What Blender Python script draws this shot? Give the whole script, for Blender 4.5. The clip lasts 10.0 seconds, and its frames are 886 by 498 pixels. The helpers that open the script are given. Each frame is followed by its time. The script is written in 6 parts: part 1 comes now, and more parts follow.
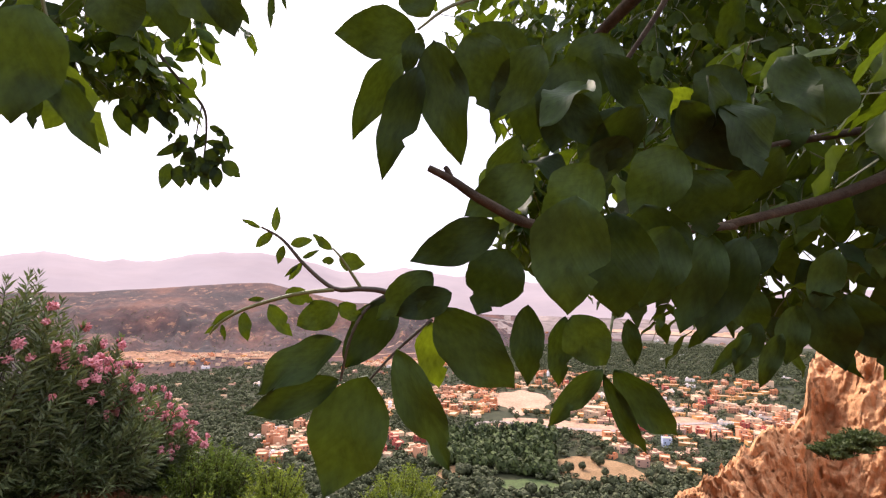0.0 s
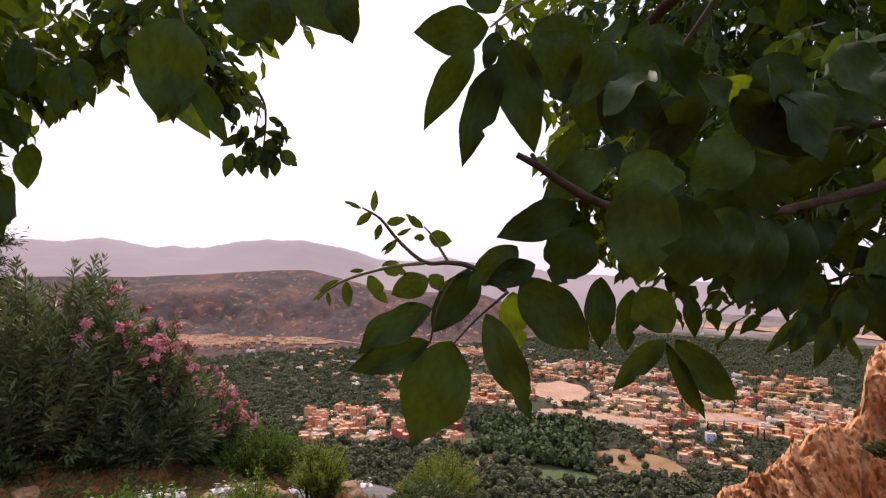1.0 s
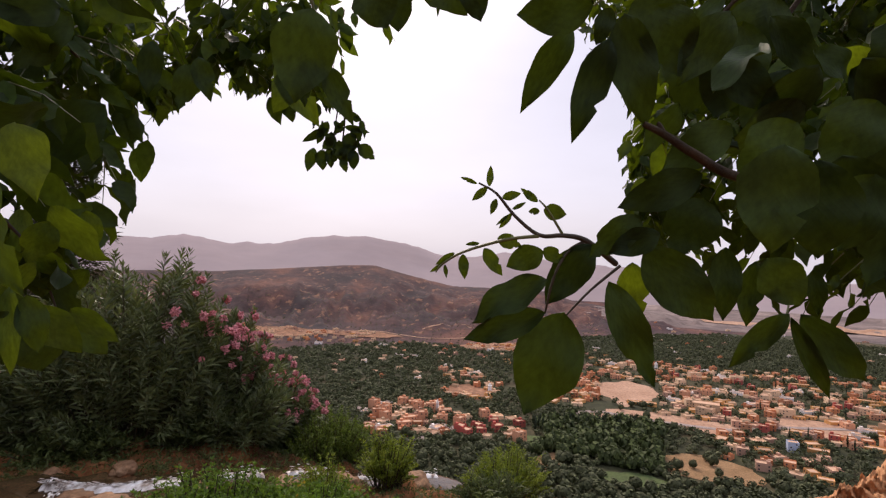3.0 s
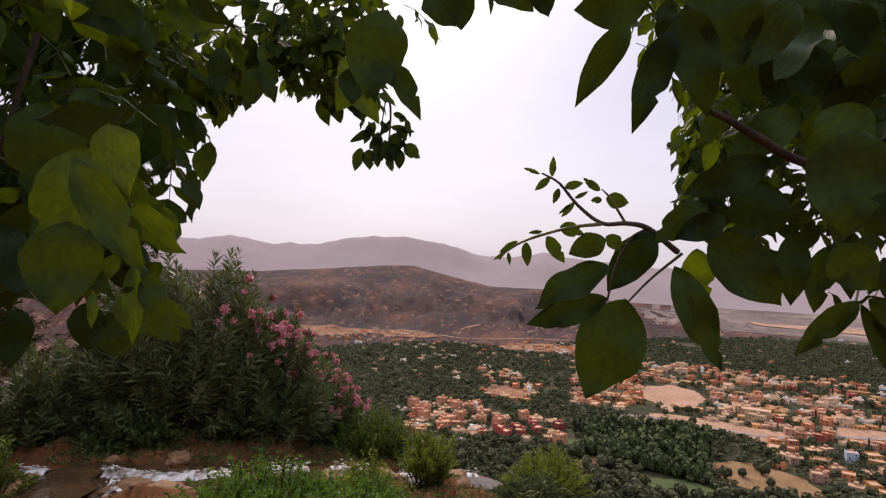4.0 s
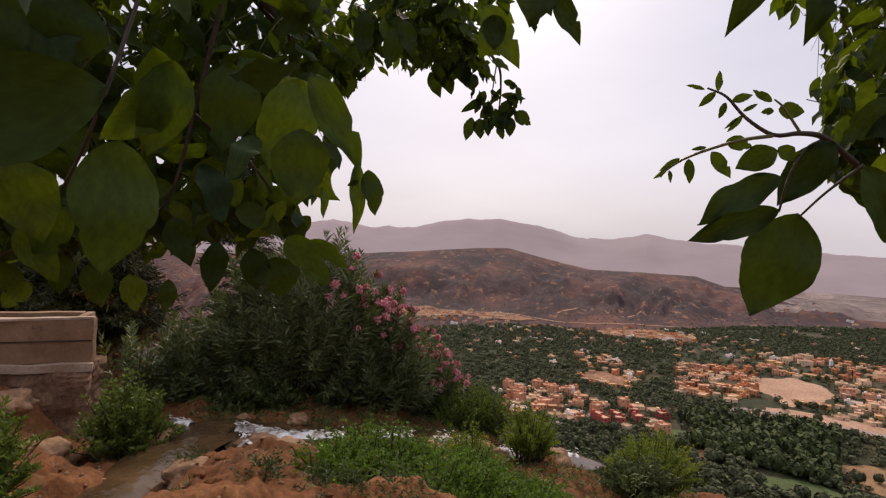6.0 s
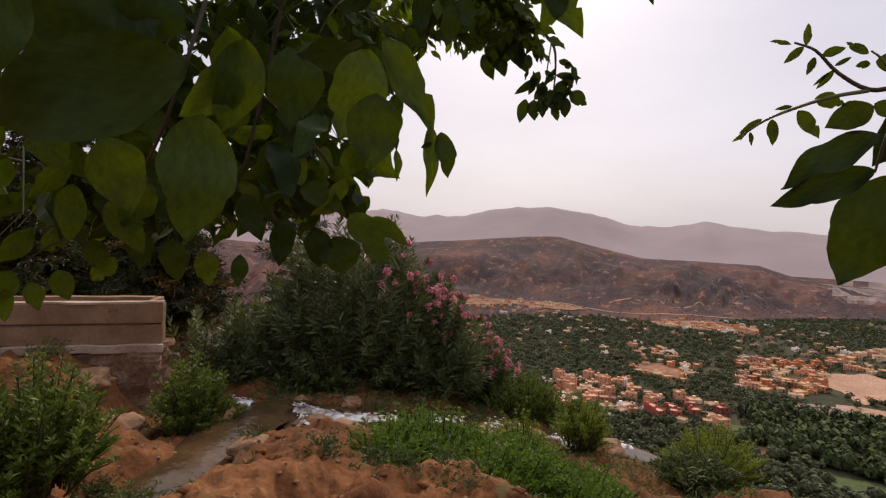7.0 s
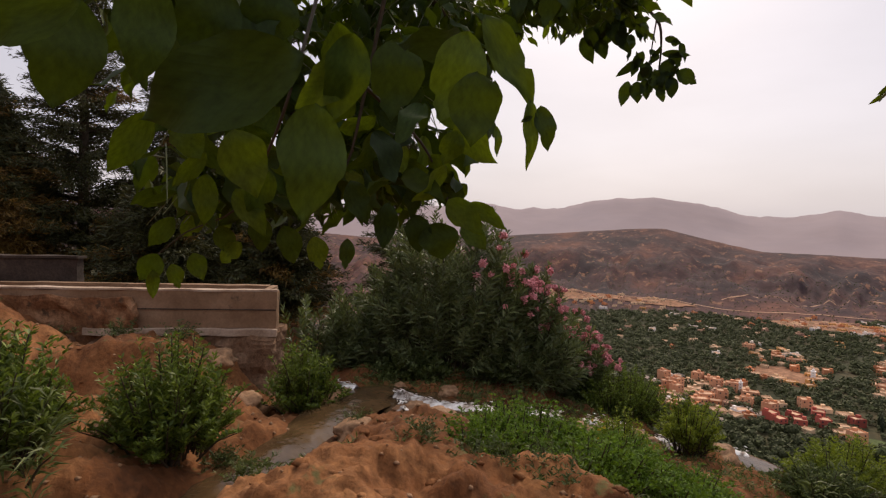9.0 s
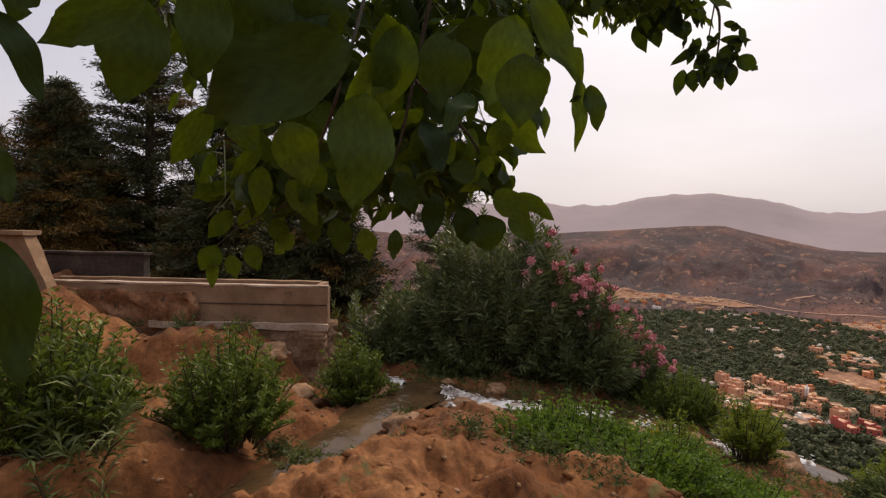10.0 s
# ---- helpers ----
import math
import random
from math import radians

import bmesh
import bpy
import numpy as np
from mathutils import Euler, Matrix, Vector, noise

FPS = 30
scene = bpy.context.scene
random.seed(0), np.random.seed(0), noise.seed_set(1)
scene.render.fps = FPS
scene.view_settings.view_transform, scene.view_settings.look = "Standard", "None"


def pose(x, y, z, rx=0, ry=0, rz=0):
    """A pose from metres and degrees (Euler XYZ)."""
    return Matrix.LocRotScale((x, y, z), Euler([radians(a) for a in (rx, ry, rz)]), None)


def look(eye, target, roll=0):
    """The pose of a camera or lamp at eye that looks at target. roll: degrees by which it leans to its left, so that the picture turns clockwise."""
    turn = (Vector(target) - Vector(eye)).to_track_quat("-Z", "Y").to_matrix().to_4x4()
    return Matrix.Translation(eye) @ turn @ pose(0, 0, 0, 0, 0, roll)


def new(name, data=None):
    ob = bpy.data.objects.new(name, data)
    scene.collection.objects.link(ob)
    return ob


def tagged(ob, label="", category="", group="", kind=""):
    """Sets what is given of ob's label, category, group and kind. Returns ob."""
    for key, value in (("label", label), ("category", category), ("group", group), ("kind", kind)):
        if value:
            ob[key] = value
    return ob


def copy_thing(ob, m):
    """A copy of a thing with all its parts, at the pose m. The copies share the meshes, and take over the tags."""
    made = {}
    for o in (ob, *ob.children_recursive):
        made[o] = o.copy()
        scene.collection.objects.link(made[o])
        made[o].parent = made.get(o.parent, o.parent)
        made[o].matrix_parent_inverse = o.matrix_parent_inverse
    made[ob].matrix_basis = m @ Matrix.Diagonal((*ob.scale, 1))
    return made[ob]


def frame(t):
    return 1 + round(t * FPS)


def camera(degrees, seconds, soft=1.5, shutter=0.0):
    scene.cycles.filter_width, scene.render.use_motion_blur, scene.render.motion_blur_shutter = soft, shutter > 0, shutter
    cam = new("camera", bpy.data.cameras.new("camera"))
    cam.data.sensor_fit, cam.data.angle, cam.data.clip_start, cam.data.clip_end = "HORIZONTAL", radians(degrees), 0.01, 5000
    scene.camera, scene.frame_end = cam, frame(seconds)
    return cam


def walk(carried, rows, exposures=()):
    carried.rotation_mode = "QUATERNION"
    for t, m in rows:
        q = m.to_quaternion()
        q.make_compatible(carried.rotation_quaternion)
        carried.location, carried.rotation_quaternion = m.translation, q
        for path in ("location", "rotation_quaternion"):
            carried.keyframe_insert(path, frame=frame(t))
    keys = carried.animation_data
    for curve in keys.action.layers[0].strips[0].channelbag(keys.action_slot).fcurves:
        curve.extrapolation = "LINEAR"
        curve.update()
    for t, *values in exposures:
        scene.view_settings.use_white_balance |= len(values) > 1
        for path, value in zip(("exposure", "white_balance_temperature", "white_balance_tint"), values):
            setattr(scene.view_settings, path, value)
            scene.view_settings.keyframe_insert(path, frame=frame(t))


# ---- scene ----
cam = camera(80.5, 10.0, soft=1.25)
PATH = [
    (0, (-0.006, -0.016, 1.712), (0.096, 1.975, 1.868), 0.8),
    (0.5, (-0.026, -0.053, 1.705), (-0.003, 1.942, 1.834), 1.3),
    (1, (-0.049, -0.074, 1.696), (-0.094, 1.922, 1.807), 1.5),
    (1.5, (-0.065, -0.08, 1.692), (-0.171, 1.915, 1.793), 1.6),
    (2, (-0.079, -0.081, 1.688), (-0.247, 1.909, 1.777), 1.4),
    (2.5, (-0.093, -0.085, 1.678), (-0.313, 1.901, 1.765), 1.6),
    (4, (-0.127, -0.126, 1.654), (-0.551, 1.827, 1.738), 2.0),
    (4.5, (-0.148, -0.137, 1.641), (-0.654, 1.796, 1.715), 1.9),
    (5, (-0.163, -0.16, 1.622), (-0.763, 1.747, 1.676), 2.2),
    (5.5, (-0.175, -0.176, 1.597), (-0.858, 1.703, 1.626), 2.2),
    (7, (-0.206, -0.197, 1.551), (-1.139, 1.571, 1.507), 1.8),
    (7.5, (-0.207, -0.185, 1.545), (-1.221, 1.538, 1.477), 2.0),
    (8, (-0.209, -0.181, 1.542), (-1.302, 1.491, 1.458), 1.9),
    (8.5, (-0.208, -0.192, 1.54), (-1.378, 1.428, 1.454), 1.6),
    (9, (-0.202, -0.21, 1.533), (-1.439, 1.36, 1.453), 1.4),
    (9.5, (-0.206, -0.194, 1.539), (-1.512, 1.318, 1.455), 1.0),
    (10, (-0.2, -0.211, 1.519), (-1.573, 1.239, 1.427), 1.2),
]
walk(cam, [(t, look(eye, target, roll)) for t, eye, target, roll in PATH],
     exposures=[(0.0, 1.45, 5950, 15), (0.5, 1.08, 5950, 15), (1.0, 0.76, 6000, 16), (1.5, 0.57, 6000, 16), (2.5, 0.40, 6050, 16), (4.0, 0.32, 6100, 15), (5.5, 0.22, 6200, 14), (8.0, 0.2, 6400, 12), (10.0, 0.26, 6500, 11)])

# ---- light ----
SUN_AZ, SUN_EL = 20.0, 42.0          # degrees left of straight ahead, above the horizon
world = bpy.data.worlds.new("world")
scene.world = world
world.use_nodes = True
wn, wl = world.node_tree.nodes, world.node_tree.links
wn.clear()
w_out = wn.new("ShaderNodeOutputWorld")
w_bg = wn.new("ShaderNodeBackground")
w_bg2 = wn.new("ShaderNodeBackground")
w_add = wn.new("ShaderNodeAddShader")
w_sky = wn.new("ShaderNodeTexSky")
w_sky.sky_type, w_sky.sun_disc = "NISHITA", False
w_sky.sun_elevation, w_sky.sun_rotation = radians(SUN_EL), radians(-SUN_AZ)
w_sky.dust_density, w_sky.air_density = 6.0, 1.0
wl.new(w_sky.outputs[0], w_bg.inputs[0])
w_bg.inputs[1].default_value = 0.02
# the overcast veil under the clear sky: pale at the horizon, greyer lilac above, brightest overhead
w_co = wn.new("ShaderNodeTexCoord")
w_sep = wn.new("ShaderNodeSeparateXYZ")
w_ramp = wn.new("ShaderNodeValToRGB")
w_ramp.color_ramp.elements[0].position, w_ramp.color_ramp.elements[0].color = 0.0, (0.74, 0.665, 0.665, 1)
w_ramp.color_ramp.elements[1].position, w_ramp.color_ramp.elements[1].color = 0.80, (0.90, 0.88, 0.93, 1)
mid = w_ramp.color_ramp.elements.new(0.16)
mid.color = (0.68, 0.64, 0.685, 1)
high = w_ramp.color_ramp.elements.new(0.36)
high.color = (0.56, 0.54, 0.61, 1)
upper = w_ramp.color_ramp.elements.new(0.46)
upper.color = (0.58, 0.57, 0.64, 1)
w_noise = wn.new("ShaderNodeTexNoise")
w_noise.inputs["Scale"].default_value, w_noise.inputs["Detail"].default_value = 2.2, 5
w_map = wn.new("ShaderNodeMapping")
w_map.inputs["Scale"].default_value = (1, 1, 3.5)
w_mul = wn.new("ShaderNodeMix")
w_mul.data_type, w_mul.blend_type = "RGBA", "MULTIPLY"
w_mul.inputs[0].default_value = 1.0
w_r2 = wn.new("ShaderNodeMapRange")
w_r2.inputs[1].default_value, w_r2.inputs[2].default_value, w_r2.inputs[3].default_value, w_r2.inputs[4].default_value = 0.3, 0.7, 0.92, 1.08
wl.new(w_co.outputs["Generated"], w_sep.inputs[0])
wl.new(w_sep.outputs["Z"], w_ramp.inputs[0])
wl.new(w_co.outputs["Generated"], w_map.inputs[0])
wl.new(w_map.outputs[0], w_noise.inputs["Vector"])
wl.new(w_noise.outputs[0], w_r2.inputs[0])
wl.new(w_ramp.outputs[0], w_mul.inputs[6])
wl.new(w_r2.outputs[0], w_mul.inputs[7])
wl.new(w_mul.outputs[2], w_bg2.inputs[0])
w_bg2.inputs[1].default_value = 0.77
wl.new(w_bg.outputs[0], w_add.inputs[0])
wl.new(w_bg2.outputs[0], w_add.inputs[1])
wl.new(w_add.outputs[0], w_out.inputs[0])

sun = new("sun", bpy.data.lights.new("sun", "SUN"))
sun.data.energy, sun.data.angle, sun.data.color = 2.35, radians(14), (1.0, 0.82, 0.62)
sun_way = Vector((-math.sin(radians(SUN_AZ)) * math.cos(radians(SUN_EL)), math.cos(radians(SUN_AZ)) * math.cos(radians(SUN_EL)), math.sin(radians(SUN_EL))))
sun.matrix_world = look(sun_way * 50, (0, 0, 0))


# ---- materials ----
def mat(name):
    m = bpy.data.materials.new(name)
    m.use_nodes = True
    nt = m.node_tree
    return m, nt.nodes, nt.links, nt.nodes["Principled BSDF"]


def noise_node(nodes, links, scale, detail=5, rough=0.55, space="Object", stretch=(1, 1, 1)):
    co = nodes.new("ShaderNodeTexCoord")
    mp = nodes.new("ShaderNodeMapping")
    mp.inputs["Scale"].default_value = stretch
    n = nodes.new("ShaderNodeTexNoise")
    n.inputs["Scale"].default_value, n.inputs["Detail"].default_value, n.inputs["Roughness"].default_value = scale, detail, rough
    links.new(co.outputs[space], mp.inputs[0])
    links.new(mp.outputs[0], n.inputs["Vector"])
    return n


def ramp(nodes, links, fac, stops):
    r = nodes.new("ShaderNodeValToRGB")
    while len(r.color_ramp.elements) < len(stops):
        r.color_ramp.elements.new(0.5)
    for e, (p, c) in zip(r.color_ramp.elements, stops):
        e.position, e.color = p, (*c, 1)
    links.new(fac, r.inputs[0])
    return r.outputs[0]


def mixed(nodes, links, fac, a, b, mode="MIX"):
    m = nodes.new("ShaderNodeMix")
    m.data_type, m.blend_type = "RGBA", mode
    for socket, value in ((0, fac), (6, a), (7, b)):
        if hasattr(value, "is_linked"):
            links.new(value, m.inputs[socket])
        elif socket == 0:
            m.inputs[0].default_value = value
        else:
            m.inputs[socket].default_value = (*value, 1)
    return m.outputs[2]


def bump(nodes, links, height, bsdf, strength, distance):
    b = nodes.new("ShaderNodeBump")
    b.inputs["Strength"].default_value, b.inputs["Distance"].default_value = strength, distance
    links.new(height, b.inputs["Height"])
    links.new(b.outputs[0], bsdf.inputs["Normal"])


def earthy(name, stops, scale=1.2, fine=14.0, rough=0.95, depth=0.03, spots=None, grain=(0.55, 1.22), stretch=(1, 1, 1)):
    """Soil, rock or concrete: broad patches and fine grain of one family of colours."""
    m, nodes, links, b = mat(name)
    big = noise_node(nodes, links, scale, 6, 0.62, "Object", stretch)
    small = noise_node(nodes, links, fine, 8, 0.65)
    col = ramp(nodes, links, big.outputs[0], stops)
    grit = ramp(nodes, links, small.outputs[0], [(0.3, (grain[0],) * 3), (0.7, (grain[1], grain[1] * 0.98, grain[1] * 0.95))])
    col = mixed(nodes, links, 1.0, col, grit, "MULTIPLY")
    if spots:
        third = noise_node(nodes, links, spots[0], 4, 0.7, "Object", stretch)
        mask = ramp(nodes, links, third.outputs[0], [(spots[1], (0, 0, 0)), (spots[1] + 0.08, (1, 1, 1))])
        col = mixed(nodes, links, mask, col, spots[2])
    links.new(col, b.inputs["Base Color"])
    b.inputs["Roughness"].default_value = rough
    b.inputs["Specular IOR Level"].default_value = 0.2
    bump(nodes, links, small.outputs[0], b, 0.7, depth)
    return m


def leafy(name, dark, light, through_light, amount=0.3, gloss=0.45, per="island", vein=False, shine=0.3):
    """Foliage: each leaf its own shade, some light passing through the blade."""
    m, nodes, links, b = mat(name)
    if per == "island":
        g = nodes.new("ShaderNodeNewGeometry")
        rnd = g.outputs["Random Per Island"]
    else:
        g = nodes.new("ShaderNodeObjectInfo")
        rnd = g.outputs["Random"]
    col = ramp(nodes, links, rnd, [(0.0, dark), (0.75, light), (1.0, tuple(min(1, c * 1.5) for c in light))])
    n = noise_node(nodes, links, 60 if not vein else 9, 4)
    col = mixed(nodes, links, 1.0, col, ramp(nodes, links, n.outputs[0], [(0.3, (0.7, 0.7, 0.7)), (0.7, (1.2, 1.2, 1.1))]), "MULTIPLY")
    links.new(col, b.inputs["Base Color"])
    b.inputs["Roughness"].default_value = gloss
    b.inputs["Specular IOR Level"].default_value = shine
    t = nodes.new("ShaderNodeBsdfTranslucent")
    thr = mixed(nodes, links, 1.0, ramp(nodes, links, rnd, [(0.0, tuple(c * 0.5 for c in through_light)), (1.0, through_light)]),
                ramp(nodes, links, n.outputs[0], [(0.3, (0.75, 0.75, 0.75)), (0.7, (1.1, 1.1, 1.1))]), "MULTIPLY")
    links.new(thr, t.inputs[0])
    mx = nodes.new("ShaderNodeMixShader")
    mx.inputs[0].default_value = amount
    links.new(b.outputs[0], mx.inputs[1])
    links.new(t.outputs[0], mx.inputs[2])
    links.new(mx.outputs[0], nodes["Material Output"].inputs[0])
    if vein:
        # side veins fanning from the midrib, in the blade's own space
        co = nodes.new("ShaderNodeTexCoord")
        sp = nodes.new("ShaderNodeSeparateXYZ")
        ab = nodes.new("ShaderNodeMath"); ab.operation = "ABSOLUTE"
        sub = nodes.new("ShaderNodeMath"); sub.operation = "SUBTRACT"
        sn = nodes.new("ShaderNodeMath"); sn.operation = "MULTIPLY"; sn.inputs[1].default_value = 30
        si = nodes.new("ShaderNodeMath"); si.operation = "SINE"
        pw = nodes.new("ShaderNodeMath"); pw.operation = "POWER"; pw.inputs[1].default_value = 10
        ab2 = nodes.new("ShaderNodeMath"); ab2.operation = "ABSOLUTE"
        links.new(co.outputs["Object"], sp.inputs[0])
        links.new(sp.outputs["X"], ab.inputs[0])
        links.new(sp.outputs["Y"], sub.inputs[0])
        links.new(ab.outputs[0], sub.inputs[1])
        links.new(sub.outputs[0], sn.inputs[0])
        links.new(sn.outputs[0], si.inputs[0])
        links.new(si.outputs[0], ab2.inputs[0])
        links.new(ab2.outputs[0], pw.inputs[0])
        bump(nodes, links, pw.outputs[0], b, 0.08, 0.006)
        veined = mixed(nodes, links, pw.outputs[0], thr, mixed(nodes, links, 1.0, thr, (0.9, 0.9, 0.9), "MULTIPLY"))
        links.new(veined, t.inputs[0])
    return m


def plain(name, colour, rough=0.8, metal=0.0, vary=0.25, scale=8.0, per_object=False):
    m, nodes, links, b = mat(name)
    n = noise_node(nodes, links, scale, 6, 0.6)
    col = ramp(nodes, links, n.outputs[0], [(0.25, tuple(c * (1 - vary) for c in colour)), (0.75, tuple(min(1, c * (1 + vary)) for c in colour))])
    if per_object:
        o = nodes.new("ShaderNodeObjectInfo")
        col = mixed(nodes, links, 1.0, col, ramp(nodes, links, o.outputs["Random"], [(0.0, (0.7, 0.66, 0.62)), (0.5, (1, 1, 1)), (1.0, (1.2, 1.18, 1.15))]), "MULTIPLY")
    links.new(col, b.inputs["Base Color"])
    b.inputs["Roughness"].default_value, b.inputs["Metallic"].default_value = rough, metal
    bump(nodes, links, n.outputs[0], b, 0.3, 0.01)
    return m


SOIL = earthy("orange_soil", [(0.3, (0.065, 0.025, 0.010)), (0.5, (0.165, 0.064, 0.022)), (0.72, (0.35, 0.165, 0.068))], 0.9, 16, 0.95, 0.03, (2.3, 0.6, (0.10, 0.085, 0.03)))
CLIFF = earthy("orange_travertine", [(0.3, (0.40, 0.19, 0.085)), (0.5, (0.55, 0.28, 0.13)), (0.72, (0.64, 0.39, 0.22))], 0.45, 5.0, 0.95, 0.10, None, (0.72, 1.18))
ROCK = earthy("wet_tan_rock", [(0.25, (0.13, 0.07, 0.04)), (0.55, (0.30, 0.17, 0.09)), (0.8, (0.42, 0.29, 0.19))], 2.0, 22, 0.7, 0.02)
CONCRETE = earthy("weathered_concrete", [(0.25, (0.15, 0.088, 0.05)), (0.5, (0.25, 0.155, 0.095)), (0.75, (0.36, 0.245, 0.165))], 1.6, 30, 0.9, 0.004, (3.0, 0.62, (0.11, 0.075, 0.05)), (0.82, 1.1))
RUBBLE = earthy("rough_footing", [(0.25, (0.13, 0.07, 0.04)), (0.5, (0.24, 0.145, 0.09)), (0.75, (0.36, 0.24, 0.165))], 3.5, 18, 0.95, 0.04)
CRUST = earthy("dry_earth_crust", [(0.3, (0.12, 0.055, 0.026)), (0.5, (0.26, 0.13, 0.065)), (0.72, (0.40, 0.23, 0.13))], 2.6, 18, 0.95, 0.03, (5.0, 0.58, (0.10, 0.06, 0.035)))
PALE_RIM = earthy("pale_worn_mortar", [(0.25, (0.26, 0.18, 0.125)), (0.5, (0.38, 0.28, 0.21)), (0.75, (0.52, 0.41, 0.33))], 2.2, 30, 0.9, 0.006, None, (0.7, 1.15))
# dark concrete of the wall behind, the channel bed and the casting joint
DARK_CONCRETE = earthy("dark_concrete", [(0.25, (0.025, 0.02, 0.018)), (0.6, (0.075, 0.055, 0.045)), (0.8, (0.15, 0.115, 0.09))], 2.0, 26, 0.95, 0.01)
VALLEY = earthy("valley_fields", [(0.3, (0.03, 0.034, 0.015)), (0.5, (0.045, 0.046, 0.021)), (0.64, (0.085, 0.066, 0.034)), (0.78, (0.2, 0.125, 0.07))], 0.011, 0.12, 0.95, 0.5)
SAND = earthy("bare_plaza_earth", [(0.3, (0.36, 0.21, 0.135)), (0.6, (0.48, 0.30, 0.205)), (0.8, (0.56, 0.38, 0.28))], 0.03, 0.3, 0.95, 0.2)
# brown hill; its streaked patches also paint in ravine shade and sunlit slopes
HILL = earthy("shade_streaked_scrubby_hill", [(0.36, (0.032, 0.021, 0.026)), (0.5, (0.060, 0.030, 0.032)), (0.64, (0.13, 0.056, 0.042))], 0.006, 0.05, 0.95, 2.0, (0.04, 0.58, (0.20, 0.10, 0.062)), (0.55, 1.25), (1.0, 0.5, 1.0))
# pale mauve puts the haze of distance into the ridge's own colour
RIDGE = earthy("haze_mauve_ridge", [(0.3, (0.245, 0.198, 0.212)), (0.7, (0.31, 0.255, 0.27))], 0.0012, 0.003, 1.0, 0.2, None, (0.94, 1.04))
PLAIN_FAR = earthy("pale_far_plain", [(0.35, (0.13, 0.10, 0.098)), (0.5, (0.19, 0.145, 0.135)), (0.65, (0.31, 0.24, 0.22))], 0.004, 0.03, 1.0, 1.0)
BARK = earthy("walnut_bark", [(0.3, (0.035, 0.027, 0.018)), (0.7, (0.085, 0.064, 0.042))], 8, 60, 0.9, 0.006)
TWIG = plain("young_twig", (0.05, 0.038, 0.022), 0.6, 0, 0.3, 40)
STALK = plain("green_stalk", (0.12, 0.13, 0.045), 0.5, 0, 0.3, 40)
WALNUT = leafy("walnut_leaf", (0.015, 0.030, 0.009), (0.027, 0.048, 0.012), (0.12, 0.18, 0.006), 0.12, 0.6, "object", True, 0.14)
# yellow-green of young leaves, also painted on leaves that glow against the sky
WALNUT_YOUNG_LIT = leafy("young_and_backlit_leaf", (0.04, 0.078, 0.010), (0.075, 0.115, 0.014), (0.27, 0.35, 0.008), 0.45, 0.6, "object", True, 0.12)
# brighter copy of walnut_leaf, with light from behind put into its colour
WALNUT_LIT = leafy("walnut_leaf_against_light", (0.020, 0.040, 0.009), (0.036, 0.062, 0.012), (0.19, 0.26, 0.006), 0.22, 0.6, "object", True, 0.14)
WALNUT_FAR = leafy("walnut_foliage", (0.018, 0.038, 0.009), (0.036, 0.064, 0.012), (0.22, 0.31, 0.007), 0.27, 0.6, "island", False, 0.14)
OLEANDER = leafy("oleander_leaf", (0.055, 0.072, 0.030), (0.13, 0.155, 0.068), (0.16, 0.20, 0.04), 0.25, 0.42, "island", False, 0.28)
PINK = leafy("pink_petal", (0.60, 0.18, 0.22), (0.76, 0.34, 0.38), (0.7, 0.22, 0.28), 0.3, 0.6)
YELLOW = leafy("yellow_blossom", (0.30, 0.22, 0.02), (0.50, 0.38, 0.03), (0.4, 0.3, 0.03), 0.3, 0.6)
SHRUB = leafy("bright_shrub_leaf", (0.05, 0.08, 0.010), (0.125, 0.165, 0.018), (0.18, 0.26, 0.03), 0.3, 0.5)
SHRUB_BRIGHT = leafy("yellow_green_shrub_leaf", (0.075, 0.11, 0.010), (0.18, 0.22, 0.02), (0.30, 0.38, 0.03), 0.35, 0.5)
HERB = leafy("fresh_herb_leaf", (0.06, 0.105, 0.012), (0.11, 0.18, 0.018), (0.2, 0.34, 0.02), 0.3, 0.5)
DULL = leafy("grey_green_leaf", (0.04, 0.06, 0.015), (0.085, 0.105, 0.028), (0.10, 0.14, 0.04), 0.25, 0.55)
GRASS = leafy("grass_blade", (0.05, 0.075, 0.02), (0.11, 0.13, 0.04), (0.15, 0.2, 0.04), 0.3, 0.55)
DRY = leafy("dry_stalk", (0.13, 0.09, 0.05), (0.26, 0.19, 0.11), (0.2, 0.15, 0.08), 0.2, 0.8)
NEEDLE = leafy("conifer_needles", (0.022, 0.028, 0.009), (0.055, 0.056, 0.016), (0.08, 0.08, 0.02), 0.18, 0.6)
NEEDLE_RUST = leafy("rusty_conifer_needles", (0.10, 0.055, 0.012), (0.17, 0.10, 0.02), (0.2, 0.12, 0.02), 0.2, 0.6)
# greens lifted so that some valley haze sits in the foliage colour
GROVE = leafy("grove_foliage", (0.048, 0.055, 0.026), (0.098, 0.105, 0.048), (0.05, 0.07, 0.02), 0.12, 0.8)
CYPRESS = leafy("cypress_foliage", (0.012, 0.02, 0.010), (0.03, 0.042, 0.018), (0.03, 0.05, 0.012), 0.1, 0.8)
CYPRESS_WOOD = leafy("dark_wood_foliage", (0.036, 0.050, 0.016), (0.085, 0.105, 0.032), (0.05, 0.07, 0.02), 0.12, 0.8)
